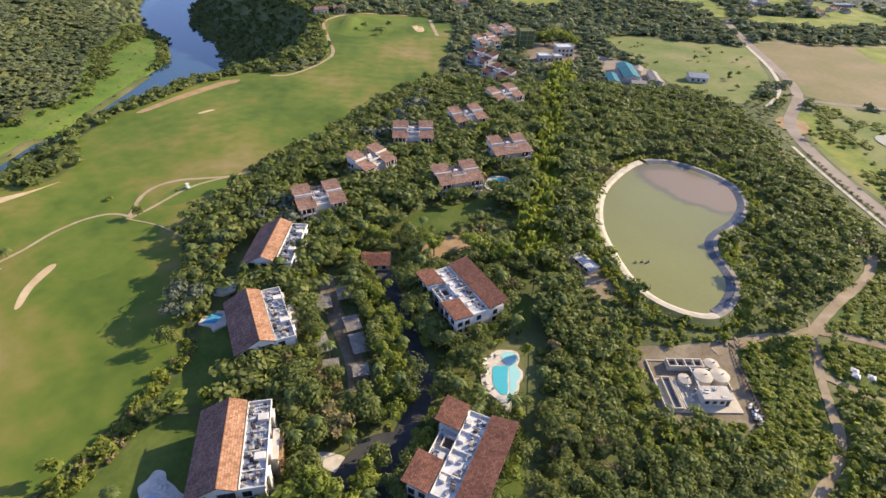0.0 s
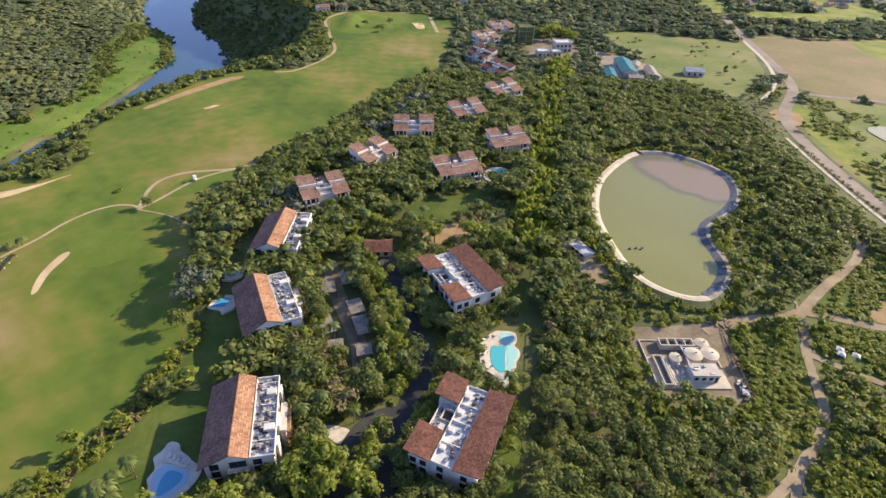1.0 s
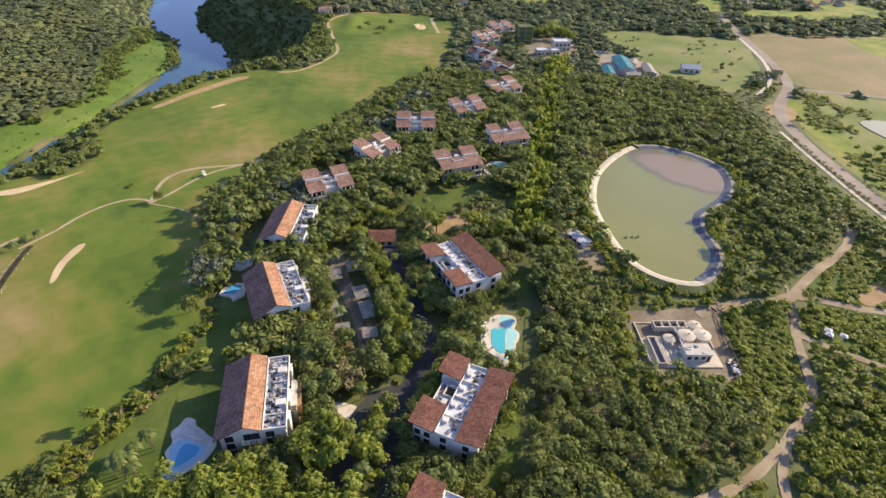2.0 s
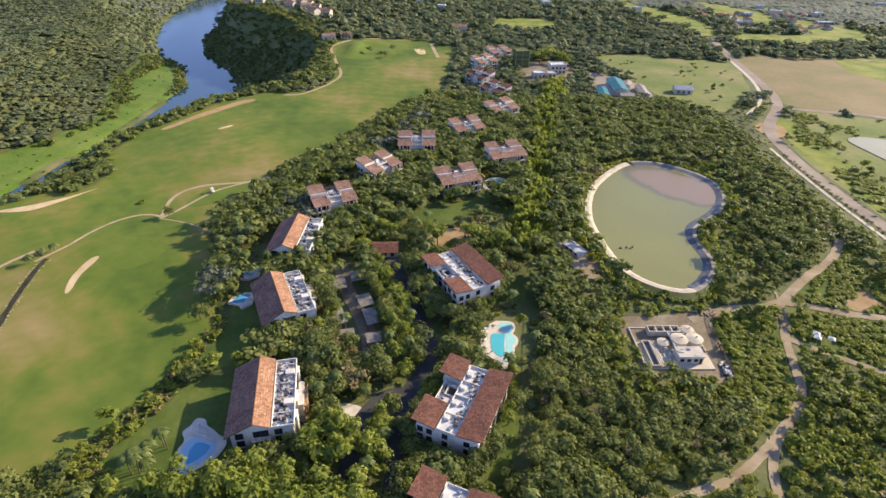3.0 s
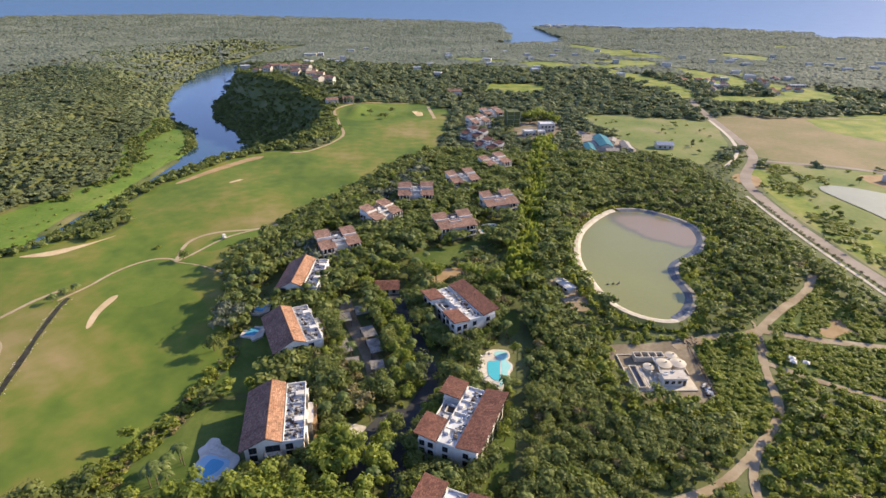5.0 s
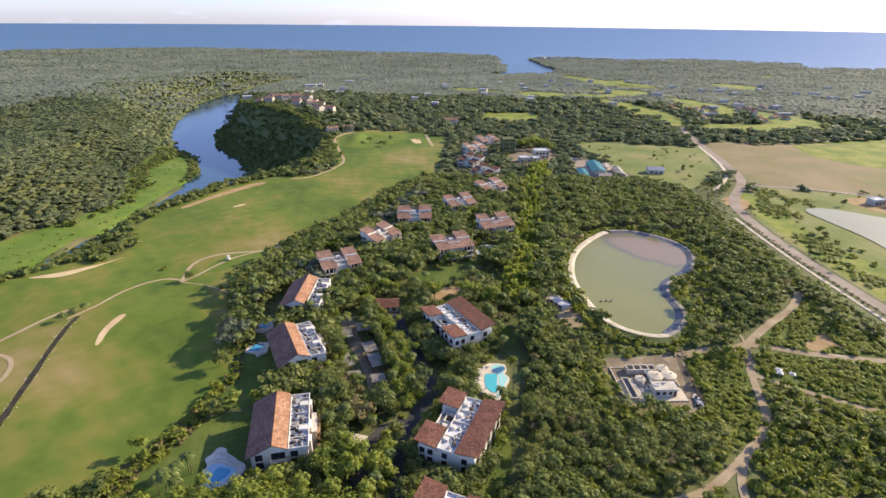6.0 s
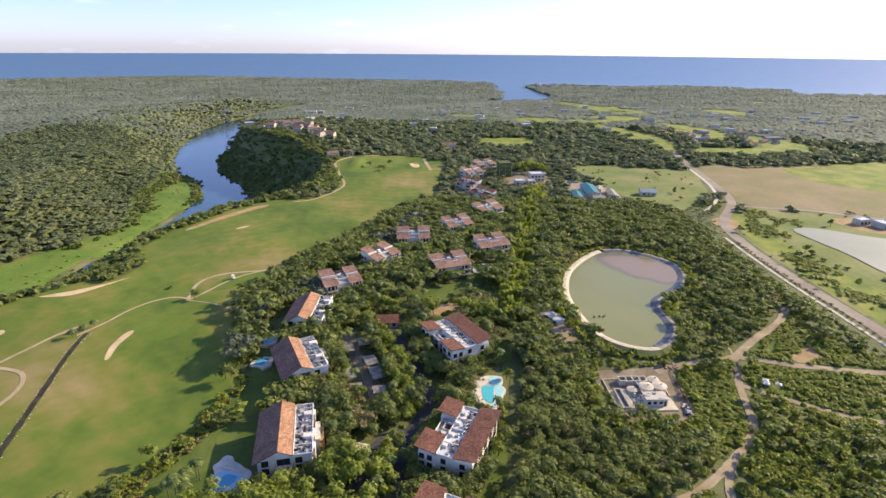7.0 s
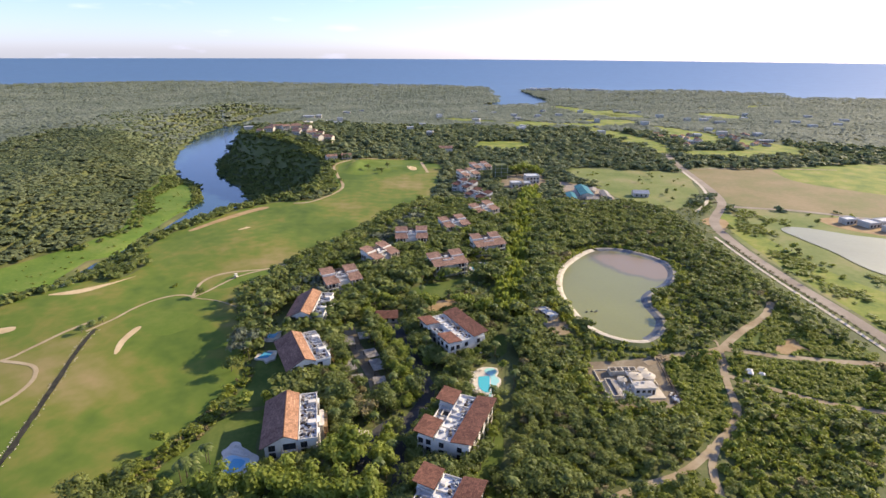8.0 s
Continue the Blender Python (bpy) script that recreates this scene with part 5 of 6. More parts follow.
t, c, z = pool([(-58, 188), (-55, 194), (-49, 192), (-52, 187)], [(-60, 187), (-56, 196.5), (-47, 193), (-51, 185)], 0, M_POOL_BLUE, "blue plunge pool behind a villa")


# ---- carports along the parking lane ----
for x, y, rz, w, d in ((-25.5, 115.5, 25, 4.6, 6.5), (-22.5, 108, 22, 4.4, 8), (-33, 107.5, 25, 4.6, 8.0), (-28.5, 99.5, 15, 4.4, 5), (-20.5, 98.5, 15, 4.4, 4.5), (-35.5, 124, 18, 4.5, 7), (-30.0, 128, 18, 4.5, 6)):
    BLOCKS.append((x, y, rz, w / 2, d / 2))
    t = thing("carport", at(x, y, rz), "open timber carport with a slatted grey roof", "carport", "carports by the parking lane")
    for sx in (-1, 1):
        for sy in (-1, 1):
            part("post", boxes((sx * (w / 2 - 0.2) - 0.1, sx * (w / 2 - 0.2) + 0.1, sy * (d / 2 - 0.2) - 0.1, sy * (d / 2 - 0.2) + 0.1, -0.3, 2.5)), M_DARKWOOD, t)
    for sx in (-1, 1):
        part("beam", boxes((sx * (w / 2 - 0.2) - 0.08, sx * (w / 2 - 0.2) + 0.08, -d / 2, d / 2, 2.5, 2.7)), M_DARKWOOD, t)
    n = int(d / 0.4)
    for k in range(n):
        b = -d / 2 + (k + 0.15) * d / n
        part("slat", boxes((-w / 2, w / 2, b, b + 0.28, 2.7, 2.78)), M_SLAT, t)


# ---- trees ----
def leaf_mesh(seed, radius, tall, cards, size, lobes, core=True, droop=0.0):
    """Crown as arrays: bent leaf clumps over several uneven lobes, with inner masses."""
    rng = np.random.RandomState(seed)
    cen = rng.normal(0, 1, (lobes, 3)) * (0.42 * radius, 0.42 * radius, 0.22 * tall)
    cen[0] = 0
    rad = rng.uniform(0.42, 0.62, lobes) * radius
    V, F = [], []
    n = 0
    which = rng.randint(0, lobes, cards)
    d = rng.normal(0, 1, (cards, 3))
    d[:, 2] = np.abs(d[:, 2]) * 1.0 - 0.35
    d /= np.linalg.norm(d, axis=1)[:, None]
    pos = cen[which] + d * rad[which][:, None] * (1 - 0.5 * rng.uniform(0, 1, (cards, 1)) ** 2.2) * 1.12 * (1, 1, tall / radius * 0.8)
    nrm = d + (0, 0, 0.35) + rng.normal(0, 0.34, (cards, 3))
    nrm /= np.linalg.norm(nrm, axis=1)[:, None]
    t = np.cross(nrm, rng.normal(0, 1, (cards, 3)))
    t /= np.linalg.norm(t, axis=1)[:, None]
    b = np.cross(nrm, t)
    s = size * rng.uniform(0.6, 1.35, (cards, 1))
    quad = np.stack([pos - t * s, pos + b * s * 0.55 - nrm * s * 0.1, pos + t * s - nrm * s * 0.35 * (1 + droop), pos - b * s * 0.55 - nrm * s * 0.1], 1)
    V.append(quad.reshape(-1, 3))
    F.append(np.arange(cards * 4).reshape(-1, 4))
    quads = np.concatenate(V), np.concatenate(F)
    tv, tf = [], []
    if core:
        bm = bmesh.new()
        for c, r in zip(cen, rad):
            made = bmesh.ops.create_icosphere(bm, subdivisions=1, radius=1)["verts"]
            for v in made:
                k = r * 0.6 * (1 + 0.3 * rng.uniform(-1, 1))
                v.co = Vector((c[0] + v.co.x * k, c[1] + v.co.y * k, c[2] + v.co.z * k * tall / radius * 0.8))
        bm.verts.index_update()
        tv = np.array([v.co[:] for v in bm.verts])
        tf = np.array([[v.index for v in f.verts] for f in bm.faces])
        bm.free()
    return quads[0], quads[1], tv, tf


def palm_mesh(seed, tall, fronds, reach):
    """Palm fronds: arching strips folded along the rib."""
    rng = np.random.RandomState(seed)
    V, F = [], []
    for k in range(fronds):
        a = 2 * math.pi * k / fronds + rng.uniform(-0.2, 0.2)
        up = rng.uniform(0.1, 1.0)
        L = reach * rng.uniform(0.8, 1.1)
        out = np.array((math.cos(a), math.sin(a), 0))
        sd = np.array((-math.sin(a), math.cos(a), 0))
        base = len(V)
        for i in range(6):
            u = i / 5
            c = out * L * u * (1 - 0.15 * u) + np.array((0, 0, L * (up * u * 0.7 - 1.05 * u * u * (0.6 + 0.4 * up))))
            w = 0.34 * math.sin(math.pi * (0.12 + 0.86 * u)) * reach / 2.4
            V += [c - sd * w - (0, 0, 0.3 * w), c, c + sd * w - (0, 0, 0.3 * w)]
        for i in range(5):
            q = base + 3 * i
            F += [(q, q + 1, q + 4, q + 3), (q + 1, q + 2, q + 5, q + 4)]
    return np.array(V) + (0, 0, tall), np.array(F), [], []


def fast_mesh(name, blocks, mat):
    """One mesh out of many arrays of quads and triangles."""
    vs, loops, totals, off = [], [], [], 0
    for qv, qf, tv, tf in blocks:
        vs.append(qv)
        loops.append((qf + off).ravel())
        totals.append(np.full(len(qf), 4))
        off += len(qv)
        if len(tv):
            vs.append(tv)
            loops.append((tf + off).ravel())
            totals.append(np.full(len(tf), 3))
            off += len(tv)
    v, lo, to = np.concatenate(vs), np.concatenate(loops).astype(np.int32), np.concatenate(totals).astype(np.int32)
    me = bpy.data.meshes.new(name)
    me.vertices.add(len(v))
    me.vertices.foreach_set("co", v.astype(np.float32).ravel())
    me.loops.add(len(lo))
    me.loops.foreach_set("vertex_index", lo)
    me.polygons.add(len(to))
    me.polygons.foreach_set("loop_start", np.concatenate([[0], np.cumsum(to)[:-1]]).astype(np.int32))
    me.polygons.foreach_set("loop_total", to)
    me.update(calc_edges=True)
    me.materials.append(mat)
    return me


def moved(block, x, y, z, s, sz, a):
    c, n = math.cos(a), math.sin(a)
    r = np.array(((c, n, 0), (-n, c, 0), (0, 0, 1))) * (s, s, sz)
    qv, qf, tv, tf = block
    return qv @ r + (x, y, z), qf, (tv @ r + (x, y, z) if len(tv) else tv), tf


def trunk_mesh(name, tall, r, seed, limbs=4):
    rng = random.Random(seed)
    bm = bmesh.new()
    lean = [0.0, 0.0]
    for i in range(3):
        z0, z1 = tall * i / 3, tall * (i + 1) / 3
        cylinder(bm, lean[0], lean[1], z0 - (0.6 if i == 0 else 0), z1 + 0.02, r * (1 - 0.22 * i), r * (1 - 0.22 * (i + 1)), 7)
        lean[0] += rng.uniform(-0.08, 0.08)
        lean[1] += rng.uniform(-0.08, 0.08)
    for k in range(limbs):
        a = 2 * math.pi * k / max(limbs, 1) + rng.uniform(-0.4, 0.4)
        d = Vector((math.cos(a), math.sin(a), 0.9)).normalized()
        le = tall * 0.45
        c = Vector((lean[0], lean[1], tall * 0.78)) + d * le / 2
        bmesh.ops.create_cone(bm, cap_ends=True, segments=5, radius1=r * 0.42, radius2=r * 0.15, depth=le, matrix=Matrix.Translation(c) @ d.to_track_quat("Z", "Y").to_matrix().to_4x4())
    me = bpy.data.meshes.new(name)
    bm.to_mesh(me)
    bm.free()
    me.materials.append(M_BARK)
    return me


OPEN_BOX = [(p, p.min(0), p.max(0)) for p in OPEN]


def free(x, y, gap=0.0):
    """Which places lie outside all the open outlines and footprints."""
    ok = np.ones(len(x), bool)
    for p, lo, hi in OPEN_BOX:
        near = (x > lo[0]) & (x < hi[0]) & (y > lo[1]) & (y < hi[1]) & ok
        if near.any():
            ok[near] = ~inside(p, x[near], y[near])
    for bx, by, rz, hx, hy in BLOCKS:
        c, n = math.cos(radians(rz)), math.sin(radians(rz))
        u, v = (x - bx) * c + (y - by) * n, -(x - bx) * n + (y - by) * c
        ok &= ~((np.abs(u) < hx + gap) & (np.abs(v) < hy + gap))
    return ok


def scatter(x0, x1, y0, y1, step, seed):
    rng = np.random.RandomState(seed)
    gx, gy = np.meshgrid(np.arange(x0, x1, step), np.arange(y0, y1, step))
    gx[1::2] += step / 2
    x = (gx + rng.uniform(-0.42, 0.42, gx.shape) * step).ravel()
    y = (gy + rng.uniform(-0.42, 0.42, gy.shape) * step).ravel()
    return x, y


AVENUE_Y, AVENUE_X = (150, 181, 222, 275, 316, 388, 440), (32, 36.5, 44.6, 55, 62, 80, 91)
TRNG = np.random.RandomState(7)
KINDS = []  # name, label, leaf material, crown blocks near, crown blocks far, crown centre height, trunk
for k, (nm, lb, mt, r, tall, ch) in enumerate((("broadleaf_tree", "dense dark green broadleaf tree", M_LEAF, 3.3, 2.7, 4.6), ("spreading_tree", "broad dark green spreading tree", M_LEAF, 4.2, 2.6, 5.2),
                                               ("bamboo_clump", "bright yellow-green feathery clump of bamboo", M_LEAF_BRIGHT, 2.3, 3.0, 4.0), ("grey_tree", "pale grey-green spreading tree", M_LEAF_GREY, 4.0, 2.6, 5.0), ("bush", "low bright green bush", M_BUSH, 1.9, 1.3, 1.2),
                                               ("yellow_bamboo_clump", "tall yellow-green clump of bamboo", M_LEAF_YELLOW, 2.6, 3.2, 4.2), ("dry_tree", "thin brownish half-dry tree", M_LEAF_DRY, 2.8, 2.3, 4.0))):
    near = [leaf_mesh(10 * k + j, r, tall, 320, 0.48 if nm != "bush" else 0.31, 6) for j in range(3)]
    mid = [leaf_mesh(10 * k + 5 + j, r, tall, 84, 0.78 if nm != "bush" else 0.46, 5) for j in range(3)]
    KINDS.append((nm, lb, mt, near, mid, ch, trunk_mesh("trunk", ch * 0.8, 0.2, k)))
FORM = ((3.3, 2.7), (4.2, 2.6), (2.3, 3.0), (4.0, 2.6), (1.9, 1.3), (2.6, 3.2), (2.8, 2.3))  # crown radius and height of each kind
NEAR_MESH = {(k, j): fast_mesh("crown", [leaf_mesh(10 * k + j, *FORM[k], 500, 0.385 if k != 4 else 0.26, 8)], KINDS[k][2]) for k in range(len(KINDS)) for j in range(3)}


def plant(kind, x, y, s, j, a):
    nm, lb, mt, near, mid, ch, trunk = KINDS[kind]
    t = thing(nm, pose(x, y, ground_z(x, y), 0, 0, math.degrees(a)) @ Matrix.Diagonal((s, s, s, 1)), lb, "bush" if nm == "bush" else "tree", nm + "s of the estate")
    if nm != "bush":
        ob = new("trunk", trunk)
        ob.parent = t
    ob = new("crown", NEAR_MESH[kind, j])
    ob.location.z = ch
    ob.parent = t
    return t


def choose(x, y):
    """The kind of tree for each place: by soft patches of woodland and scrub."""
    u = TRNG.uniform(0, 1, len(x))
    patch = np.array([noise.noise((a * 0.022, b * 0.022, 3.0)) for a, b in zip(x, y)])
    kind = np.where(u < 0.42, 0, np.where(u < 0.74, 1, np.where(u < 0.86, 2, np.where(u < 0.864, 3, 4))))
    scrub = ((patch > -0.2) & (x > 57) & (y < 122)) | inside([(98, 128), (103, 160), (122, 180), (130, 205), (122, 236), (134, 236), (140, 200), (118, 165), (114, 128)], x, y) | ((x > 118) & (y < 122) & (u > 0.2))
    kind = np.where(scrub & (u > 0.12), np.where(u > 0.3, 4, 2), kind)
    edge = inside([(46, 114), (57, 113), (58, 88), (84, 87), (85, 79), (50, 77)], x, y)
    kind = np.where(edge & (u > 0.1), np.where(u > 0.4, 4, 2), kind)
    avenue = (np.abs(x - np.interp(y, AVENUE_Y, AVENUE_X)) < 5.5) & (y > 150)
    kind = np.where(avenue & (u > 0.1), 5, kind)
    dry = inside([(-8, 160), (-4, 172), (16, 178), (22, 168), (14, 158)], x, y) | inside([(-40, 92), (-32, 100), (-20, 92), (-24, 76), (-34, 80)], x, y)
    kind = np.where(dry & (u > 0.7), 6, kind)
    kind = np.where((u > 0.985), 6, kind)
    road = (np.abs(x - np.interp(y, (50, 80, 112, 134, 148), (-14, -12, -13, -21, -28))) < 4.5) & (y < 170)
    kind = np.where(road & (u > 0.2), np.where(u > 0.5, 5, 2), kind)
    front = (x < -12) & (x > -75) & (y < 57)
    kind = np.where(front & (u > 0.25), np.where(u > 0.6, 5, 2), kind)
    hedge = inside([(-86.2, 61.6), (-82.4, 68.8), (-77.3, 80.3), (-74.8, 94.4), (-70, 106), (-67, 103), (-69.8, 91.7), (-69.3, 84.2), (-71.7, 73.2), (-76, 65.5), (-77, 50), (-92, 50)], x, y)
    kind = np.where(hedge, np.where(u > 0.9, 2, 4), kind)
    grey = inside([(-75, 160), (-62, 185), (-52, 165)], x, y) | inside([(-40, 240), (-30, 225), (-15, 262), (-5, 300), (-28, 285)], x, y)
    kind = np.where(grey & (u > 0.3), 3, kind)
    return kind


def clumps(px, py, s, mat, name, label, seed, squash=0.75, cards=26, size=0.45, lobes=3):
    rng = np.random.RandomState(seed)
    protos = [leaf_mesh(900 + seed * 7 + j, 1.0, 0.8, cards, size, lobes) for j in range(5)]
    zz = height(px, py)
    blocks = [moved(protos[rng.randint(5)], a, b, z + 0.35 * q, q, q * squash, rng.uniform(0, 6.28)) for a, b, z, q in zip(px, py, zz, s)]
    return tagged(new(name, fast_mesh(name, blocks, mat)), label, "woodland", kind="stuff")


def canopy_mesh(seed, crowns, sides, rings, cards):
    """A patch of distant canopy, about two metres across before scaling: many small uneven crowns with a few loose leaf masses."""
    rng = np.random.RandomState(seed)
    tv, tf, qv, qf = [], [], [], []
    for k in range(crowns):
        a, q = rng.uniform(0, 6.28), 1.05 * math.sqrt((k + 0.5) / crowns)
        cx, cy, r = q * math.cos(a + 2.4 * k), q * math.sin(a + 2.4 * k), rng.uniform(0.7, 1.5) * 1.08 / math.sqrt(crowns)
        top = rng.uniform(0.3, 0.62)
        base = len(tv)
        for i in range(rings):
            for j in range(sides):
                w = r * (1.0 if i == 0 else 0.78) * rng.uniform(0.75, 1.2)
                ang = 2 * math.pi * (j + 0.5 * i) / sides + 0.7 * k
                tv.append((cx + w * math.cos(ang), cy + w * math.sin(ang), (-0.3, top - 0.3 * r)[i] if rings > 1 else top - 0.9 * r))
        tv.append((cx + rng.uniform(-0.2, 0.2) * r, cy + rng.uniform(-0.2, 0.2) * r, top))
        for i in range(rings - 1):
            for j in range(sides):
                p, n = base + i * sides + j, base + i * sides + (j + 1) % sides
                tf += [(p, n, n + sides), (p, n + sides, p + sides)]
        last = base + (rings - 1) * sides
        tf += [(last + j, last + (j + 1) % sides, base + rings * sides) for j in range(sides)]
    for k in range(cards):
        c = np.array((*rng.uniform(-0.9, 0.9, 2), rng.uniform(0.3, 0.9)))
        t, b = rng.normal(0, 1, 3) * (1, 1, 0.5) * 0.2, rng.normal(0, 1, 3) * (1, 1, 0.5) * 0.16
        qf.append([len(qv) + i for i in range(4)])
        qv += [c - t, c - b, c + t, c + b]
    return np.array(qv) if qv else np.zeros((0, 3)), np.array(qf) if qf else np.zeros((0, 4), int), np.array(tv), np.array(tf)


def canopy(px, py, s, mat, name, label, seed, squash, protos):
    rng = np.random.RandomState(seed)
    blocks = [moved(protos[rng.randint(len(protos))], a, b, z + 0.2 * q * squash, q, q * squash * rng.uniform(0.75, 1.3), rng.uniform(0, 6.28)) for a, b, z, q in zip(px, py, height(px, py), s)]
    me = fast_mesh(name, blocks, mat)
    me.polygons.foreach_set("use_smooth", np.ones(len(me.polygons), bool))
    return tagged(new(name, me), label, "woodland", kind="stuff")


# the woods round the houses: the closest trees one by one, the others as stuff
x, y = scatter(-95, 34, 18, 335, 4.1, 3)
xb, yb = scatter(34, 98, 125, 335, 4.3, 31)
xd, yd = scatter(98, 215, 125, 335, 3.8, 33)
xc, yc = scatter(34, 190, 18, 125, 3.1, 32)
x, y = np.concatenate([x, xb, xc, xd]), np.concatenate([y, yb, yc, yd])
ok = free(x, y, 0.6) & ~((x < -60) & (y > 230))
d = np.hypot(x, y + 30)
ok &= (np.abs(x) < 0.95 * (y + 70) + 8) & ~((y > 150) & (np.abs(x - np.interp(y, AVENUE_Y, AVENUE_X)) < 6.2))
x, y, d = x[ok], y[ok], d[ok]
kind = choose(x, y)
size = TRNG.uniform(0.6, 1.1, len(x))
size = np.where((x > 34) & (y < 125), size * np.where(kind == 4, 1.05, 0.66), np.where(x > 98, size * 0.74, size))
low = inside(SCRUB[0], x, y) | inside(SCRUB[1], x, y) | inside(SCRUB[2], x, y)
kind = np.where(low & (TRNG.uniform(0, 1, len(x)) < 0.88), 4, kind)
size = np.where(low, size * np.where(kind == 4, 0.8, 1.0), size)
size *= np.interp(np.interp(y, (85, 110, 150, 188, 227, 260), (182, 181, 177, 175.4, 175.4, 176.6)) - x, (-60, -40, -2, 4, 14), (1, 1, 0.35, 0.35, 1))
size = np.where(inside([(-18, 158), (-14, 177), (6, 176), (24, 188), (30, 166), (10, 154)], x, y), size * 0.5, size)
size = np.where(inside([(54, 112), (54, 128), (64, 137), (72, 126), (84, 123), (96, 128), (104, 118)], x, y), size * 0.7, size)
size = np.where(inside([(22, 88), (25, 118), (36, 120), (33, 88)], x, y), size * 0.66, size)
size = np.where(inside([(43, 126), (43, 148), (58, 140), (59, 124)], x, y), size * 0.45, size)
keep = ~low | (TRNG.uniform(0, 1, len(x)) < 0.4)
x, y, d, kind, size = x[keep], y[keep], d[keep], kind[keep], size[keep]
turn = TRNG.uniform(0, 6.28, len(x))
single = (x > -40) & (x < 30) & (y > 28) & (y < 175)
pick = np.nonzero(single)[0][:300]
single[:] = False
single[pick] = True
crowns = {}
for i in range(len(x)):
    k, j = int(kind[i]), int(TRNG.randint(3))
    if single[i]:
        plant(k, x[i], y[i], size[i], j, turn[i])
    else:
        block = KINDS[k][3][j] if d[i] < 125 else KINDS[k][4][j]
        s = size[i] * (1.08 if d[i] > 125 else 1)
        crowns.setdefault(k, []).append(moved(block, x[i], y[i], ground_z(x[i], y[i]) + KINDS[k][5] * s, 1.16 * s, s, turn[i]))
for k, blocks in crowns.items():
    tagged(new("woodland", fast_mesh("woodland", blocks, KINDS[k][2])), "mixed woodland of " + KINDS[k][1] + "s", "woodland", kind="stuff")

# undergrowth between the trunks
x, y = scatter(-95, 34, 18, 215, 3.5, 51)
xb, yb = scatter(34, 190, 18, 240, 3.7, 52)
x, y = np.concatenate([x, xb]), np.concatenate([y, yb])
ok = free(x, y, -0.4) & (np.abs(x) < 0.95 * (y + 70) + 8)
x, y = x[ok], y[ok]
low = inside(SCRUB[0], x, y) | inside(SCRUB[1], x, y) | inside(SCRUB[2], x, y)
tone = np.array([noise.noise((a * 0.05, b * 0.05, 9.0)) for a, b in zip(x, y)]) + TRNG.uniform(-0.3, 0.3, len(x)) + 0.35 * (x > 57) * (y < 122) + 0.5 * low
for k, (lo, hi, mt) in enumerate(((-9, 0.05, M_LEAF), (0.05, 9, M_BUSH))):
    ok = (tone >= lo) & (tone < hi)
    clumps(x[ok], y[ok], TRNG.uniform(0.9, 1.9, ok.sum()), mt, "undergrowth", "low green undergrowth beneath the trees", 20 + k, 0.8, 12, 0.46, 2)
x, y = scatter(78, 176, 70, 160, 1.9, 58)
ok = (inside(SCRUB[0], x, y) | inside(SCRUB[1], x, y) | inside(SCRUB[2], x, y)) & free(x, y)
ok &= np.array([noise.noise((a * 0.09, b * 0.09, 2.0)) for a, b in zip(x, y)]) > -0.4
clumps(x[ok], y[ok], TRNG.uniform(1.1, 2.1, ok.sum()), M_BUSH, "low_scrub", "low yellow-green scrub between the dirt tracks", 29, 0.4, 20, 0.36, 2)
ring_p = curve(POND, 10)
ring_d = np.roll(ring_p, -1, 0) - np.roll(ring_p, 1, 0)
ring_n = np.stack([ring_d[:, 1], -ring_d[:, 0]], -1) / np.linalg.norm(ring_d, axis=1)[:, None]
if np.sum((ring_p - PC) * ring_n) < 0:
    ring_n = -ring_n
at_ = np.concatenate([ring_p + ring_n * TRNG.uniform(2.4, 3.6, (len(ring_p), 1)), ring_p + ring_n * TRNG.uniform(4.2, 6.5, (len(ring_p), 1))])
at_ = at_[((at_[:, 0] < 88) | (TRNG.uniform(0, 1, len(at_)) < 0.6)) & free(at_[:, 0], at_[:, 1]) | (np.arange(len(at_)) < len(ring_p))]
clumps(at_[:, 0], at_[:, 1], TRNG.uniform(1.5, 2.4, len(at_)), M_BUSH, "bank_scrub", "bright green scrub on the bank round the pond", 30, 1.1, 30, 0.34, 3)
# the low hedge between lawns and fairway
x, y = scatter(-94, -64, 46, 108, 1.7, 57)
ok = inside([(-86.2, 61.6), (-82.4, 68.8), (-77.3, 80.3), (-74.8, 94.4), (-70, 106), (-67, 103), (-69.8, 91.7), (-69.3, 84.2), (-71.7, 73.2), (-76, 65.5), (-77, 50), (-92, 50)], x, y) & free(x, y)
for k, (mt, lo, hi) in enumerate(((M_BUSH, 0.0, 0.55), (M_LEAF, 0.55, 0.82), (M_LEAF_DRY, 0.82, 1.01))):
    u = np.modf(np.abs(np.sin(x * 12.9 + y * 78.2) * 43758.5))[0]
    go = ok & (u >= lo) & (u < hi)
    clumps(x[go], y[go], TRNG.uniform(0.9, 1.5, go.sum()), mt, "hedge", "low mixed hedge along the fairway", 26 + k, 1.0, 16, 0.4, 2)
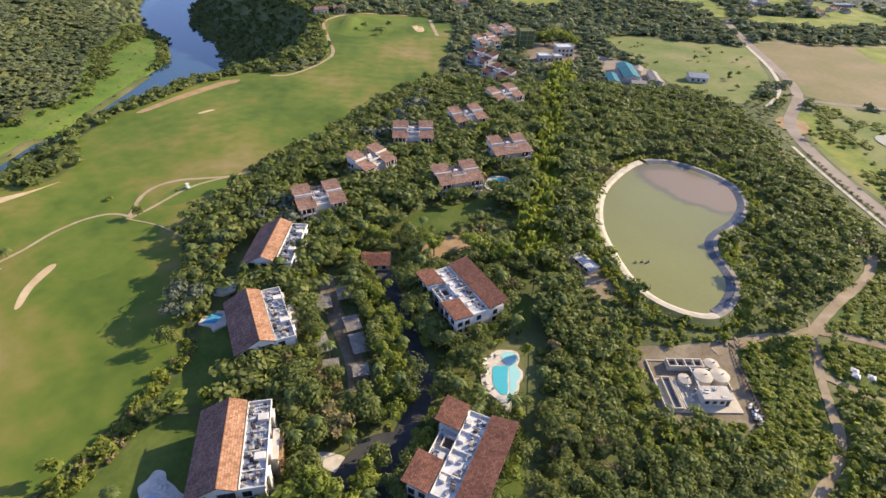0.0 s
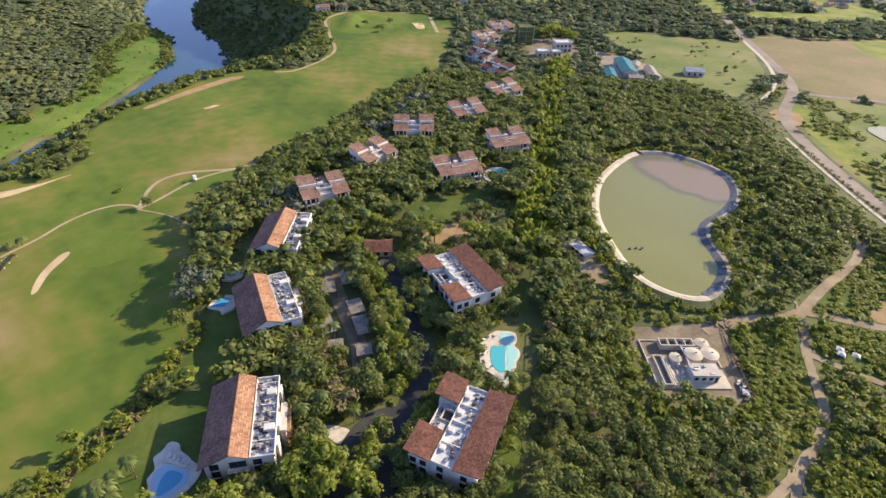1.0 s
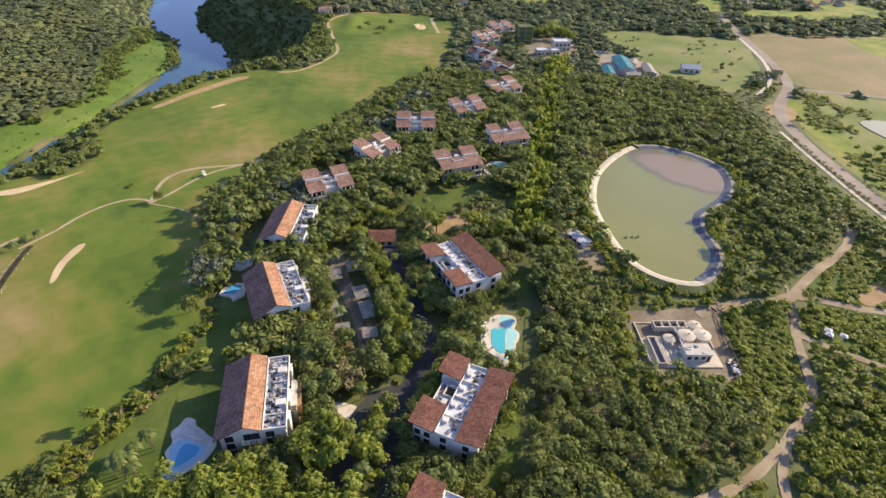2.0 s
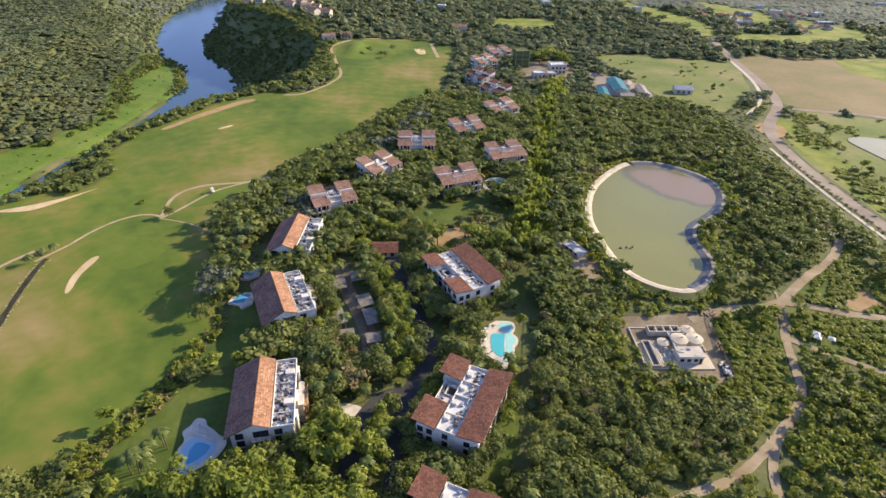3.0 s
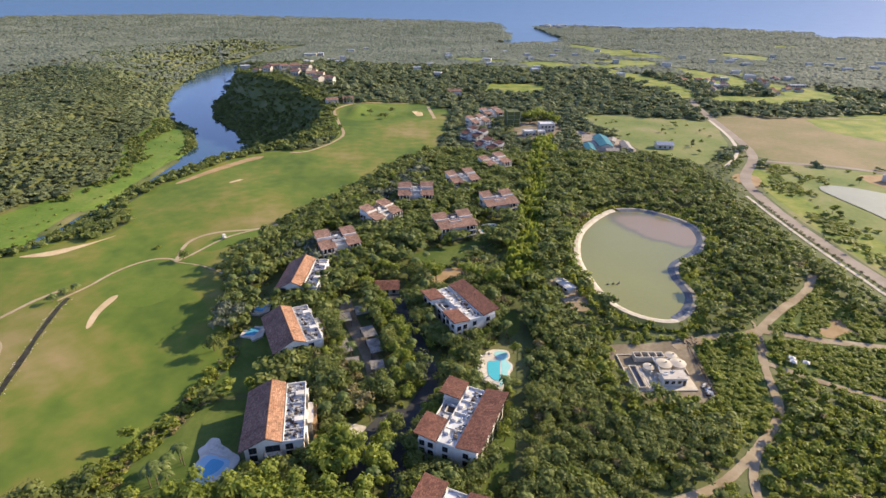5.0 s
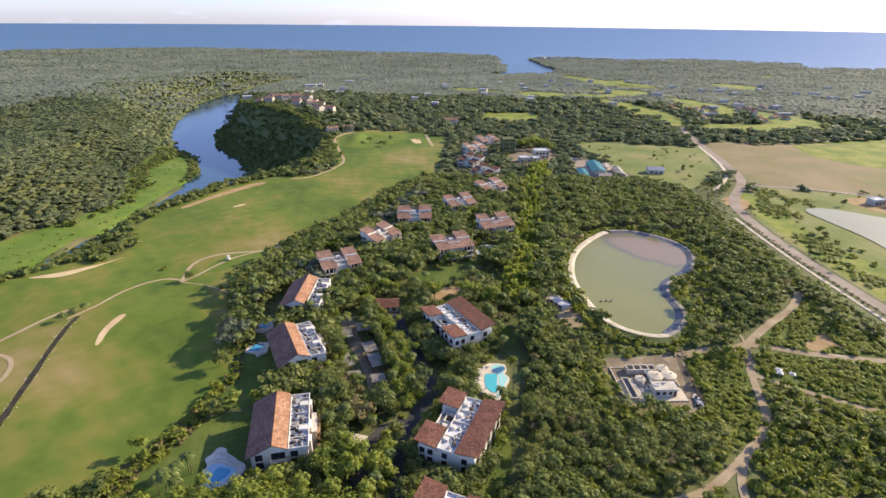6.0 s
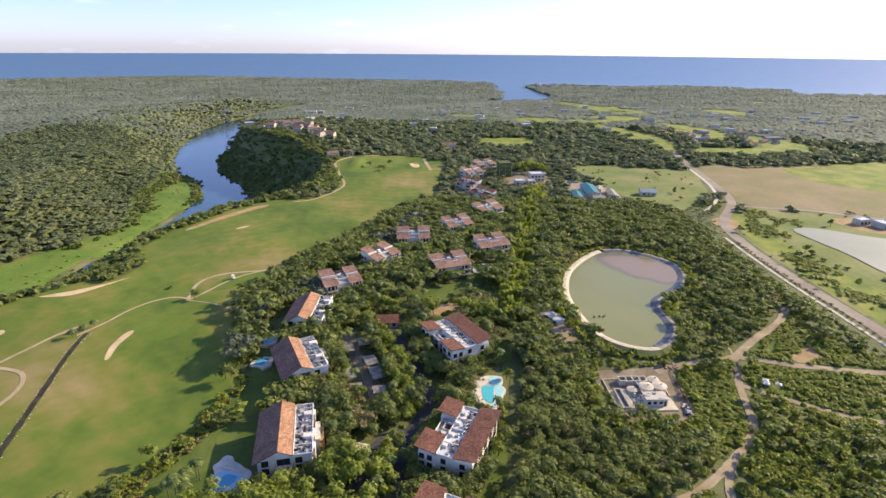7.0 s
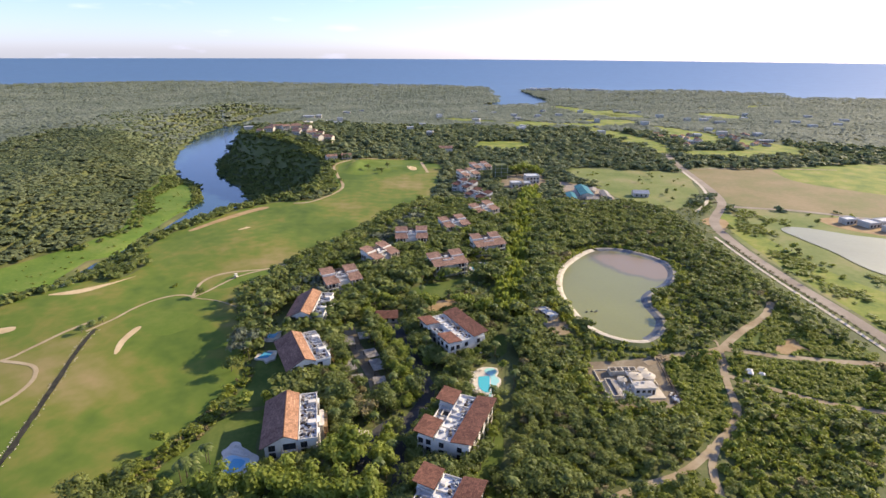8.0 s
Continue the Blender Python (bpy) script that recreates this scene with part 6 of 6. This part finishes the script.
# rough scrub between road and lake
x, y = scatter(186, 330, 90, 325, 2.6, 53)
ok = inside([(222, 326), (250, 316), (252, 290), (225, 285), (224, 240), (226, 200), (240, 180), (268, 180), (262, 110), (200, 60), (196, 110), (192, 150), (191, 203), (196, 265)], x, y)
ok &= np.array([noise.noise((a * 0.045, b * 0.03, 5.0)) for a, b in zip(x, y)]) + TRNG.uniform(-0.25, 0.25, len(x)) + 0.5 * np.clip(1 - (x - np.interp(y, (60, 110, 150, 195, 245, 290, 330), (200, 193, 189, 186, 188, 196, 218))) / 32, 0, 1) > 0.36
clumps(x[ok], y[ok], TRNG.uniform(1.5, 3.0, ok.sum()), M_BUSH, "verge_scrub", "yellow-green scrub between road and lake", 24, 0.26, 20, 0.5, 3)

# the gorge slopes and the strip of trees along the fairway's edge
x, y = scatter(-330, 20, 40, 720, 5.0, 5)
top, be = np.interp(y, VALLEY_Y, CLIFF_TOP), np.interp(y, VALLEY_Y, BANK_EAST)
ok = (x > be + 1) & (x < top + 22) & free(x, y) & (x < -88) & ((y < 365) | (x > top - 8) | (TRNG.uniform(0, 1, len(x)) < 0.85))
ok |= inside([(-180, 192), (-163, 193), (-163, 212), (-176, 228), (-200, 215)], x, y)
x, y = x[ok], y[ok]
clumps(x, y, TRNG.uniform(3.0, 5.2, len(x)), M_LEAF, "gorge_woodland", "dark green trees on the gorge slope", 1, 0.8, 28, 0.4)
x, y = scatter(-560, -250, 60, 720, 4.9, 6)
fw = np.interp(y, VALLEY_Y, FLOOD_WEST)
ok = (x < fw + 2) & (x > -0.95 * (y + 70) - 40)
ok &= ~(inside([(-560, 520), (-560, 700), (-470, 640), (-392, 566), (-350, 470), (-400, 440), (-470, 450)], x, y) & (TRNG.uniform(0, 1, len(x)) < 0.15)) & free(x, y)
x, y = x[ok], y[ok]
# far-bank leaves have a little haze mixed into their green
clumps(x, y, TRNG.uniform(3.8, 7.6, len(x)) * np.where(TRNG.uniform(0, 1, len(x)) < 0.25, 0.6, 1.0), M_MID_WOOD_HAZE, "gorge_woodland", "green trees on the far bank of the river", 2, 0.42, 28, 0.38, 2)
x, y = scatter(-640, -330, 560, 1320, 9.0, 62)
fw = np.interp(y, VALLEY_Y, FLOOD_WEST)
ok = (x < fw + 4) & (x > fw - 130) & (y > 690) | (x < fw + 4) & (x > fw - 40)
canopy(x[ok], y[ok], TRNG.uniform(4.5, 9.5, ok.sum()), M_MID_WOOD_HAZE, "gorge_woodland", "green trees on the upper slopes of the gorge", 12, 0.52, [canopy_mesh(360 + j, 5, 5, 2, 5) for j in range(6)])
x, y = scatter(-330, -235, 300, 560, 5.0, 64)
fw = np.interp(y, VALLEY_Y, FLOOD_WEST)
reach = np.array([14 * sstep(320, 440, b) * (0.75 + 1.1 * noise.noise((a * 0.05, b * 0.04, 6.0))) for a, b in zip(x, y)])
ok = (x > fw - 3) & (x < fw + reach)
clumps(x[ok], y[ok], TRNG.uniform(2.4, 4.8, ok.sum()), M_LEAF, "bank_woodland", "dark green trees at the edge of the marsh", 14, 0.8, 26, 0.4)
x, y = scatter(-300, -225, 430, 548, 4.0, 63)
bw = np.interp(y, VALLEY_Y, BANK_WEST)
ok = (x > bw - 14 + 0.06 * (548 - y)) & (x < bw + 2)
clumps(x[ok], y[ok], TRNG.uniform(1.8, 3.8, ok.sum()), M_LEAF, "bank_woodland", "dark green trees along the river's edge", 13, 0.9, 26, 0.4)
x, y = scatter(20, 112, 150, 440, 3.4, 61)
ok = (np.abs(x - np.interp(y, AVENUE_Y, AVENUE_X)) < 7.0) & free(x, y)
pale = TRNG.uniform(0, 1, len(x)) < 0.6
for k, (mt, go) in enumerate(((M_LEAF_YELLOW, ok & pale), (M_LEAF_BRIGHT, ok & ~pale))):
    clumps(x[go], y[go], TRNG.uniform(2.4, 3.7, go.sum()), mt, "bamboo_row", "bright green bamboo along a straight avenue", 8 + 10 * k, 2.3, 60, 0.3, 4)

# woods beyond, in clumps that grow with the distance
rng = np.random.RandomState(11)
px, py, ps = [], [], []
r = 330.0
while r < 3000:
    step = (0.0132 if r < 900 else 0.0122) * r
    a = np.arange(-0.82, 0.82, step / r)
    a = a + rng.uniform(-0.4, 0.4, len(a)) * step / r
    rr = r + rng.uniform(-0.6, 0.6, len(a)) * step
    px.append(rr * np.sin(a)), py.append(rr * np.cos(a) - 66), ps.append(step * rng.uniform(0.55, 0.95, len(a)))
    r += step * 1.1
x, y, s = np.concatenate(px), np.concatenate(py), np.concatenate(ps)
ok = free(x, y) & ((y < 1300) | inside(COAST, x, y)) & ((y > 335) | (x > 215) | (x < -560))
be, fw = np.interp(y, VALLEY_Y, BANK_EAST), np.interp(y, VALLEY_Y, FLOOD_WEST)
ok &= ~((x < be + 4) & (x > fw) & (y < 1350)) & ~((x < fw) & (x > -560) & (y < 720)) & ~((x < np.interp(y, VALLEY_Y, CLIFF_TOP) + 20) & (x > be) & (y < 720))
x, y, s = x[ok], y[ok], s[ok]
s = np.minimum(s, 13)
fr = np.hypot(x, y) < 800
# outer woods take the leaf colours that have haze painted in
clumps(x[fr], y[fr], s[fr] * TRNG.uniform(0.8, 1.35, fr.sum()), M_MID_WOOD_HAZE, "far_woodland", "unbroken dark green woodland", 3, 0.62, 24, 0.4, 2)
canopy(x[~fr], y[~fr], s[~fr] * 1.15, M_FAR_WOOD_HAZE, "far_woodland", "distant woodland towards the coast, haze put into its pale colour", 4, 0.42, [canopy_mesh(320 + j, 10, 5, 1, 0) for j in range(6)])


# ---- palms, single trees on the course, planting along the road ----
PALM = [fast_mesh("fronds", [palm_mesh(70 + j, 0, 15, 2.5)], M_PALM) for j in range(3)]
PALM_DRY = fast_mesh("fronds", [palm_mesh(90, 0, 12, 1.7)], M_LEAF_DRY)
PALM_TRUNK = trunk_mesh("trunk", 1.0, 0.16, 99, 0)


def palm(x, y, tall, j, turn_deg, label="green palm tree with arching fronds", group="palms of the estate", fronds=None, s=1.0):
    t = thing("palm_tree", pose(x, y, ground_z(x, y), 0, 0, turn_deg), label, "palm tree", group)
    ob = new("trunk", PALM_TRUNK)
    ob.scale = (s, s, tall)
    ob.parent = t
    ob = new("fronds", fronds or PALM[j])
    ob.location.z, ob.scale = tall, (s, s, s)
    ob.parent = t


rng = random.Random(12)
for x, y in ((-69.7, 54), (-67.4, 54), (-67.3, 56.4), (-65.6, 59.6), (-66.8, 60.4), (-68.6, 52.4), (-70.8, 52.6), (-66.0, 52.2)):
    palm(x, y, rng.uniform(6.0, 8.0), rng.randrange(3), rng.uniform(0, 360), "slender palm tree on the pool lawn", "palms by the garden pool")
for k in range(46):
    x, y = rng.uniform(-82, -62), rng.uniform(112, 158)
    if free(np.array([x]), np.array([y]))[0]:
        palm(x, y, rng.uniform(5.5, 9.0), rng.randrange(3), rng.uniform(0, 360))
for k in range(110):
    x, y = rng.uniform(-42, 28), rng.uniform(42, 185)
    if free(np.array([x]), np.array([y]), 0.3)[0]:
        palm(x, y, rng.uniform(5.0, 8.5), rng.randrange(3), rng.uniform(0, 360))
for k in range(48):
    u = k / 47
    y = 250 - 165 * u + rng.uniform(-0.8, 0.8)
    x = float(np.interp(y, (85, 110, 150, 188, 227, 260), (184.2, 183, 179, 177.4, 177.4, 178.6))) + rng.uniform(-0.3, 0.3)
    palm(x, y, rng.uniform(0.8, 1.6), 0, rng.uniform(0, 360), "small dry brown palm planted along the road", "dry palms along the road", PALM_DRY, 0.8)
for x, y in ((-144, 141), (-146.5, 138), (-148, 133)):
    palm(x, y, rng.uniform(2.5, 4), 1, rng.uniform(0, 360), "short palm beside the golf course ditch", "palms beside the ditch")
for k, x, y, s in ((0, -114.5, 169.5, 0.75), (3, -77.5, 120.5, 1.35), (0, -76.5, 107, 1.0), (0, -78.5, 133, 1.1), (1, -80, 140, 1.1), (3, -74.5, 116, 1.1), (4, -131, 180, 0.8), (4, -96, 160, 0.7), (0, -56, 442, 0.8), (0, -52, 462, 0.9), (4, -60, 452, 1.0), (1, -70, 452, 0.8)):
    plant(k, x, y, s, k % 3, x)
for k in range(50):
    x, y = rng.uniform(190, 300), rng.uniform(110, 320)
    if inside([(222, 326), (262, 316), (320, 290), (340, 200), (280, 110), (200, 60), (195, 110), (193, 150), (192, 203), (196, 265)], [x], [y])[0] and not inside([(222, 280), (250, 284), (296, 255), (296, 210), (262, 188), (240, 184), (228, 205)], [x], [y])[0]:
        plant(rng.choice((4, 4, 4, 4, 2, 0)), x, y, rng.uniform(0.5, 0.95), rng.randrange(3), k)
for k in range(40):
    x, y = rng.uniform(130, 228), rng.uniform(330, 462)
    if inside([(124, 470), (180, 468), (232, 455), (222, 405), (212, 372), (196, 350), (176, 330), (150, 345), (140, 377)], [x], [y])[0] and abs(x - 164) > 12:
        plant(rng.choice((0, 4, 4)), x, y, rng.uniform(0.4, 0.8), rng.randrange(3), k)
# low scrub in the marsh and along the ditch
x, y = scatter(-330, -225, 100, 560, 5.5, 41)
fw, bw = np.interp(y, VALLEY_Y, FLOOD_WEST), np.interp(y, VALLEY_Y, BANK_WEST)
ok = (x > fw) & (x < bw) & (TRNG.uniform(0, 1, len(x)) < 0.3)
clumps(x[ok], y[ok], TRNG.uniform(0.5, 1.5, ok.sum()), M_LEAF_BRIGHT, "marsh_scrub", "low bright scrub scattered over the marsh", 9, 0.6, 14, 0.5)
y = np.arange(45, 137, 0.9)
x = np.interp(y, (40, 62, 78, 106, 127, 137), (-124, -127, -131, -138, -143, -144)) + TRNG.choice((-1.5, 1.5), len(y)) + TRNG.uniform(-0.3, 0.3, len(y))
clumps(x, y, TRNG.uniform(0.3, 0.65, len(y)), M_CONCRETE, "ditch_stones", "pale stones along the ditch", 10, 0.8, 3, 0.5, 2)

# a broad yellow-green tree behind the unfinished houses
for x, y, q in ((72, 436, 1.9), (79, 441, 2.2), (87, 440, 1.8), (93, 434, 1.5)):
    plant(5, x, y, q, 1, x)
# the tall bamboo screen in front of the apartment houses
rng = random.Random(21)
for k in range(17):
    u = k / 16
    plant(2 if k % 3 else 5, -60 + 43 * u + rng.uniform(-0.6, 0.6), 45.2 + 1.6 * math.sin(5 * u) + rng.uniform(-1.0, 1.0), rng.uniform(1.25, 1.6), k % 3, 2.1 * k)
# the clipped row beside the estate road, and a few big trees between the houses
for k in range(18):
    u = k / 17
    plant(5, -27 + 20.5 * u + 0.5 * math.sin(3 * k), 133 - 43 * u, 0.62 + 0.08 * math.sin(5 * k), k % 3, 2 * k)
for k, x, y, s in ((0, -31, 86, 1.5), (6, -24.5, 81, 1.35), (1, -36, 90, 1.1), (2, -27, 63, 1.7), (2, -22.5, 60, 1.5), (5, -31, 59, 1.4), (2, -25, 56.5, 1.6), (5, -16, 58, 1.2), (1, -17, 84, 1.1), (2, -3, 152, 1.5), (2, 14, 151, 1.6), (2, 19, 148, 1.5), (5, 10, 154, 1.4)):
    plant(k, x, y, s, k % 3, 3 * x)

# trees that crowd the walls of the brown-roofed houses
rng = random.Random(77)
for bx, by, rz in ((4.9, 70.6, -22.3), (4.6, 125.2, 30.8), (-0.8, 36.5, -22.3)):
    c, n = math.cos(radians(rz)), math.sin(radians(rz))
    for u, v in [(q, -14.2) for q in np.arange(-8, 9, 3.0)] + [(-9.6, q) for q in np.arange(-11, 13, 3.4)] + [(11.8, q) for q in (-9, -3, 4, 10)]:
        u, v = u + rng.uniform(-0.5, 0.5), v + rng.uniform(-0.5, 0.5)
        plant(rng.choice((0, 0, 1, 2)), bx + u * c - v * n, by + u * n + v * c, rng.uniform(0.75, 1.05), rng.randrange(3), 40 * u)
for bx, by, rz in ((-45.8, 70.6, 12.6), (-52.2, 111.8, 26.5), (-57.0, 148.3, 0.0)):
    c, n = math.cos(radians(rz)), math.sin(radians(rz))
    for u, v in [(q, -14.6) for q in np.arange(-4, 10, 3.2)] + [(14.2, q) for q in np.arange(-10, 12, 3.6)]:
        u, v = u + rng.uniform(-0.5, 0.5), v + rng.uniform(-0.5, 0.5)
        plant(rng.choice((0, 1, 2, 2)), bx + u * c - v * n, by + u * n + v * c, rng.uniform(0.8, 1.1), rng.randrange(3), 40 * u)

# golf cart on the path
t = thing("golf_cart", at(-104.5, 191.0, 50, 0.4), "white golf cart on the cart path", "golf cart")
part("body", boxes((-0.6, 0.6, -1.2, 1.2, 0.25, 0.75), (-0.55, 0.55, -0.7, 0.0, 0.75, 1.15), bevel=0.06), M_STUCCO, t)
part("roof", boxes((-0.6, 0.6, -0.9, 0.8, 1.85, 1.92), bevel=0.02), M_STUCCO, t)
for a in (-0.52, 0.52):
    for b in (-0.8, 0.7):
        part("post", boxes((a - 0.03, a + 0.03, b - 0.03, b + 0.03, 0.7, 1.86)), M_METAL, t)
        bm = bmesh.new()
        bmesh.ops.create_cone(bm, cap_ends=True, segments=12, radius1=0.25, radius2=0.25, depth=0.18, matrix=Matrix.Translation((a, b, 0.25)) @ Matrix.Rotation(radians(90), 4, "Y"))
        part("wheel", bm, M_ASPHALT, t)
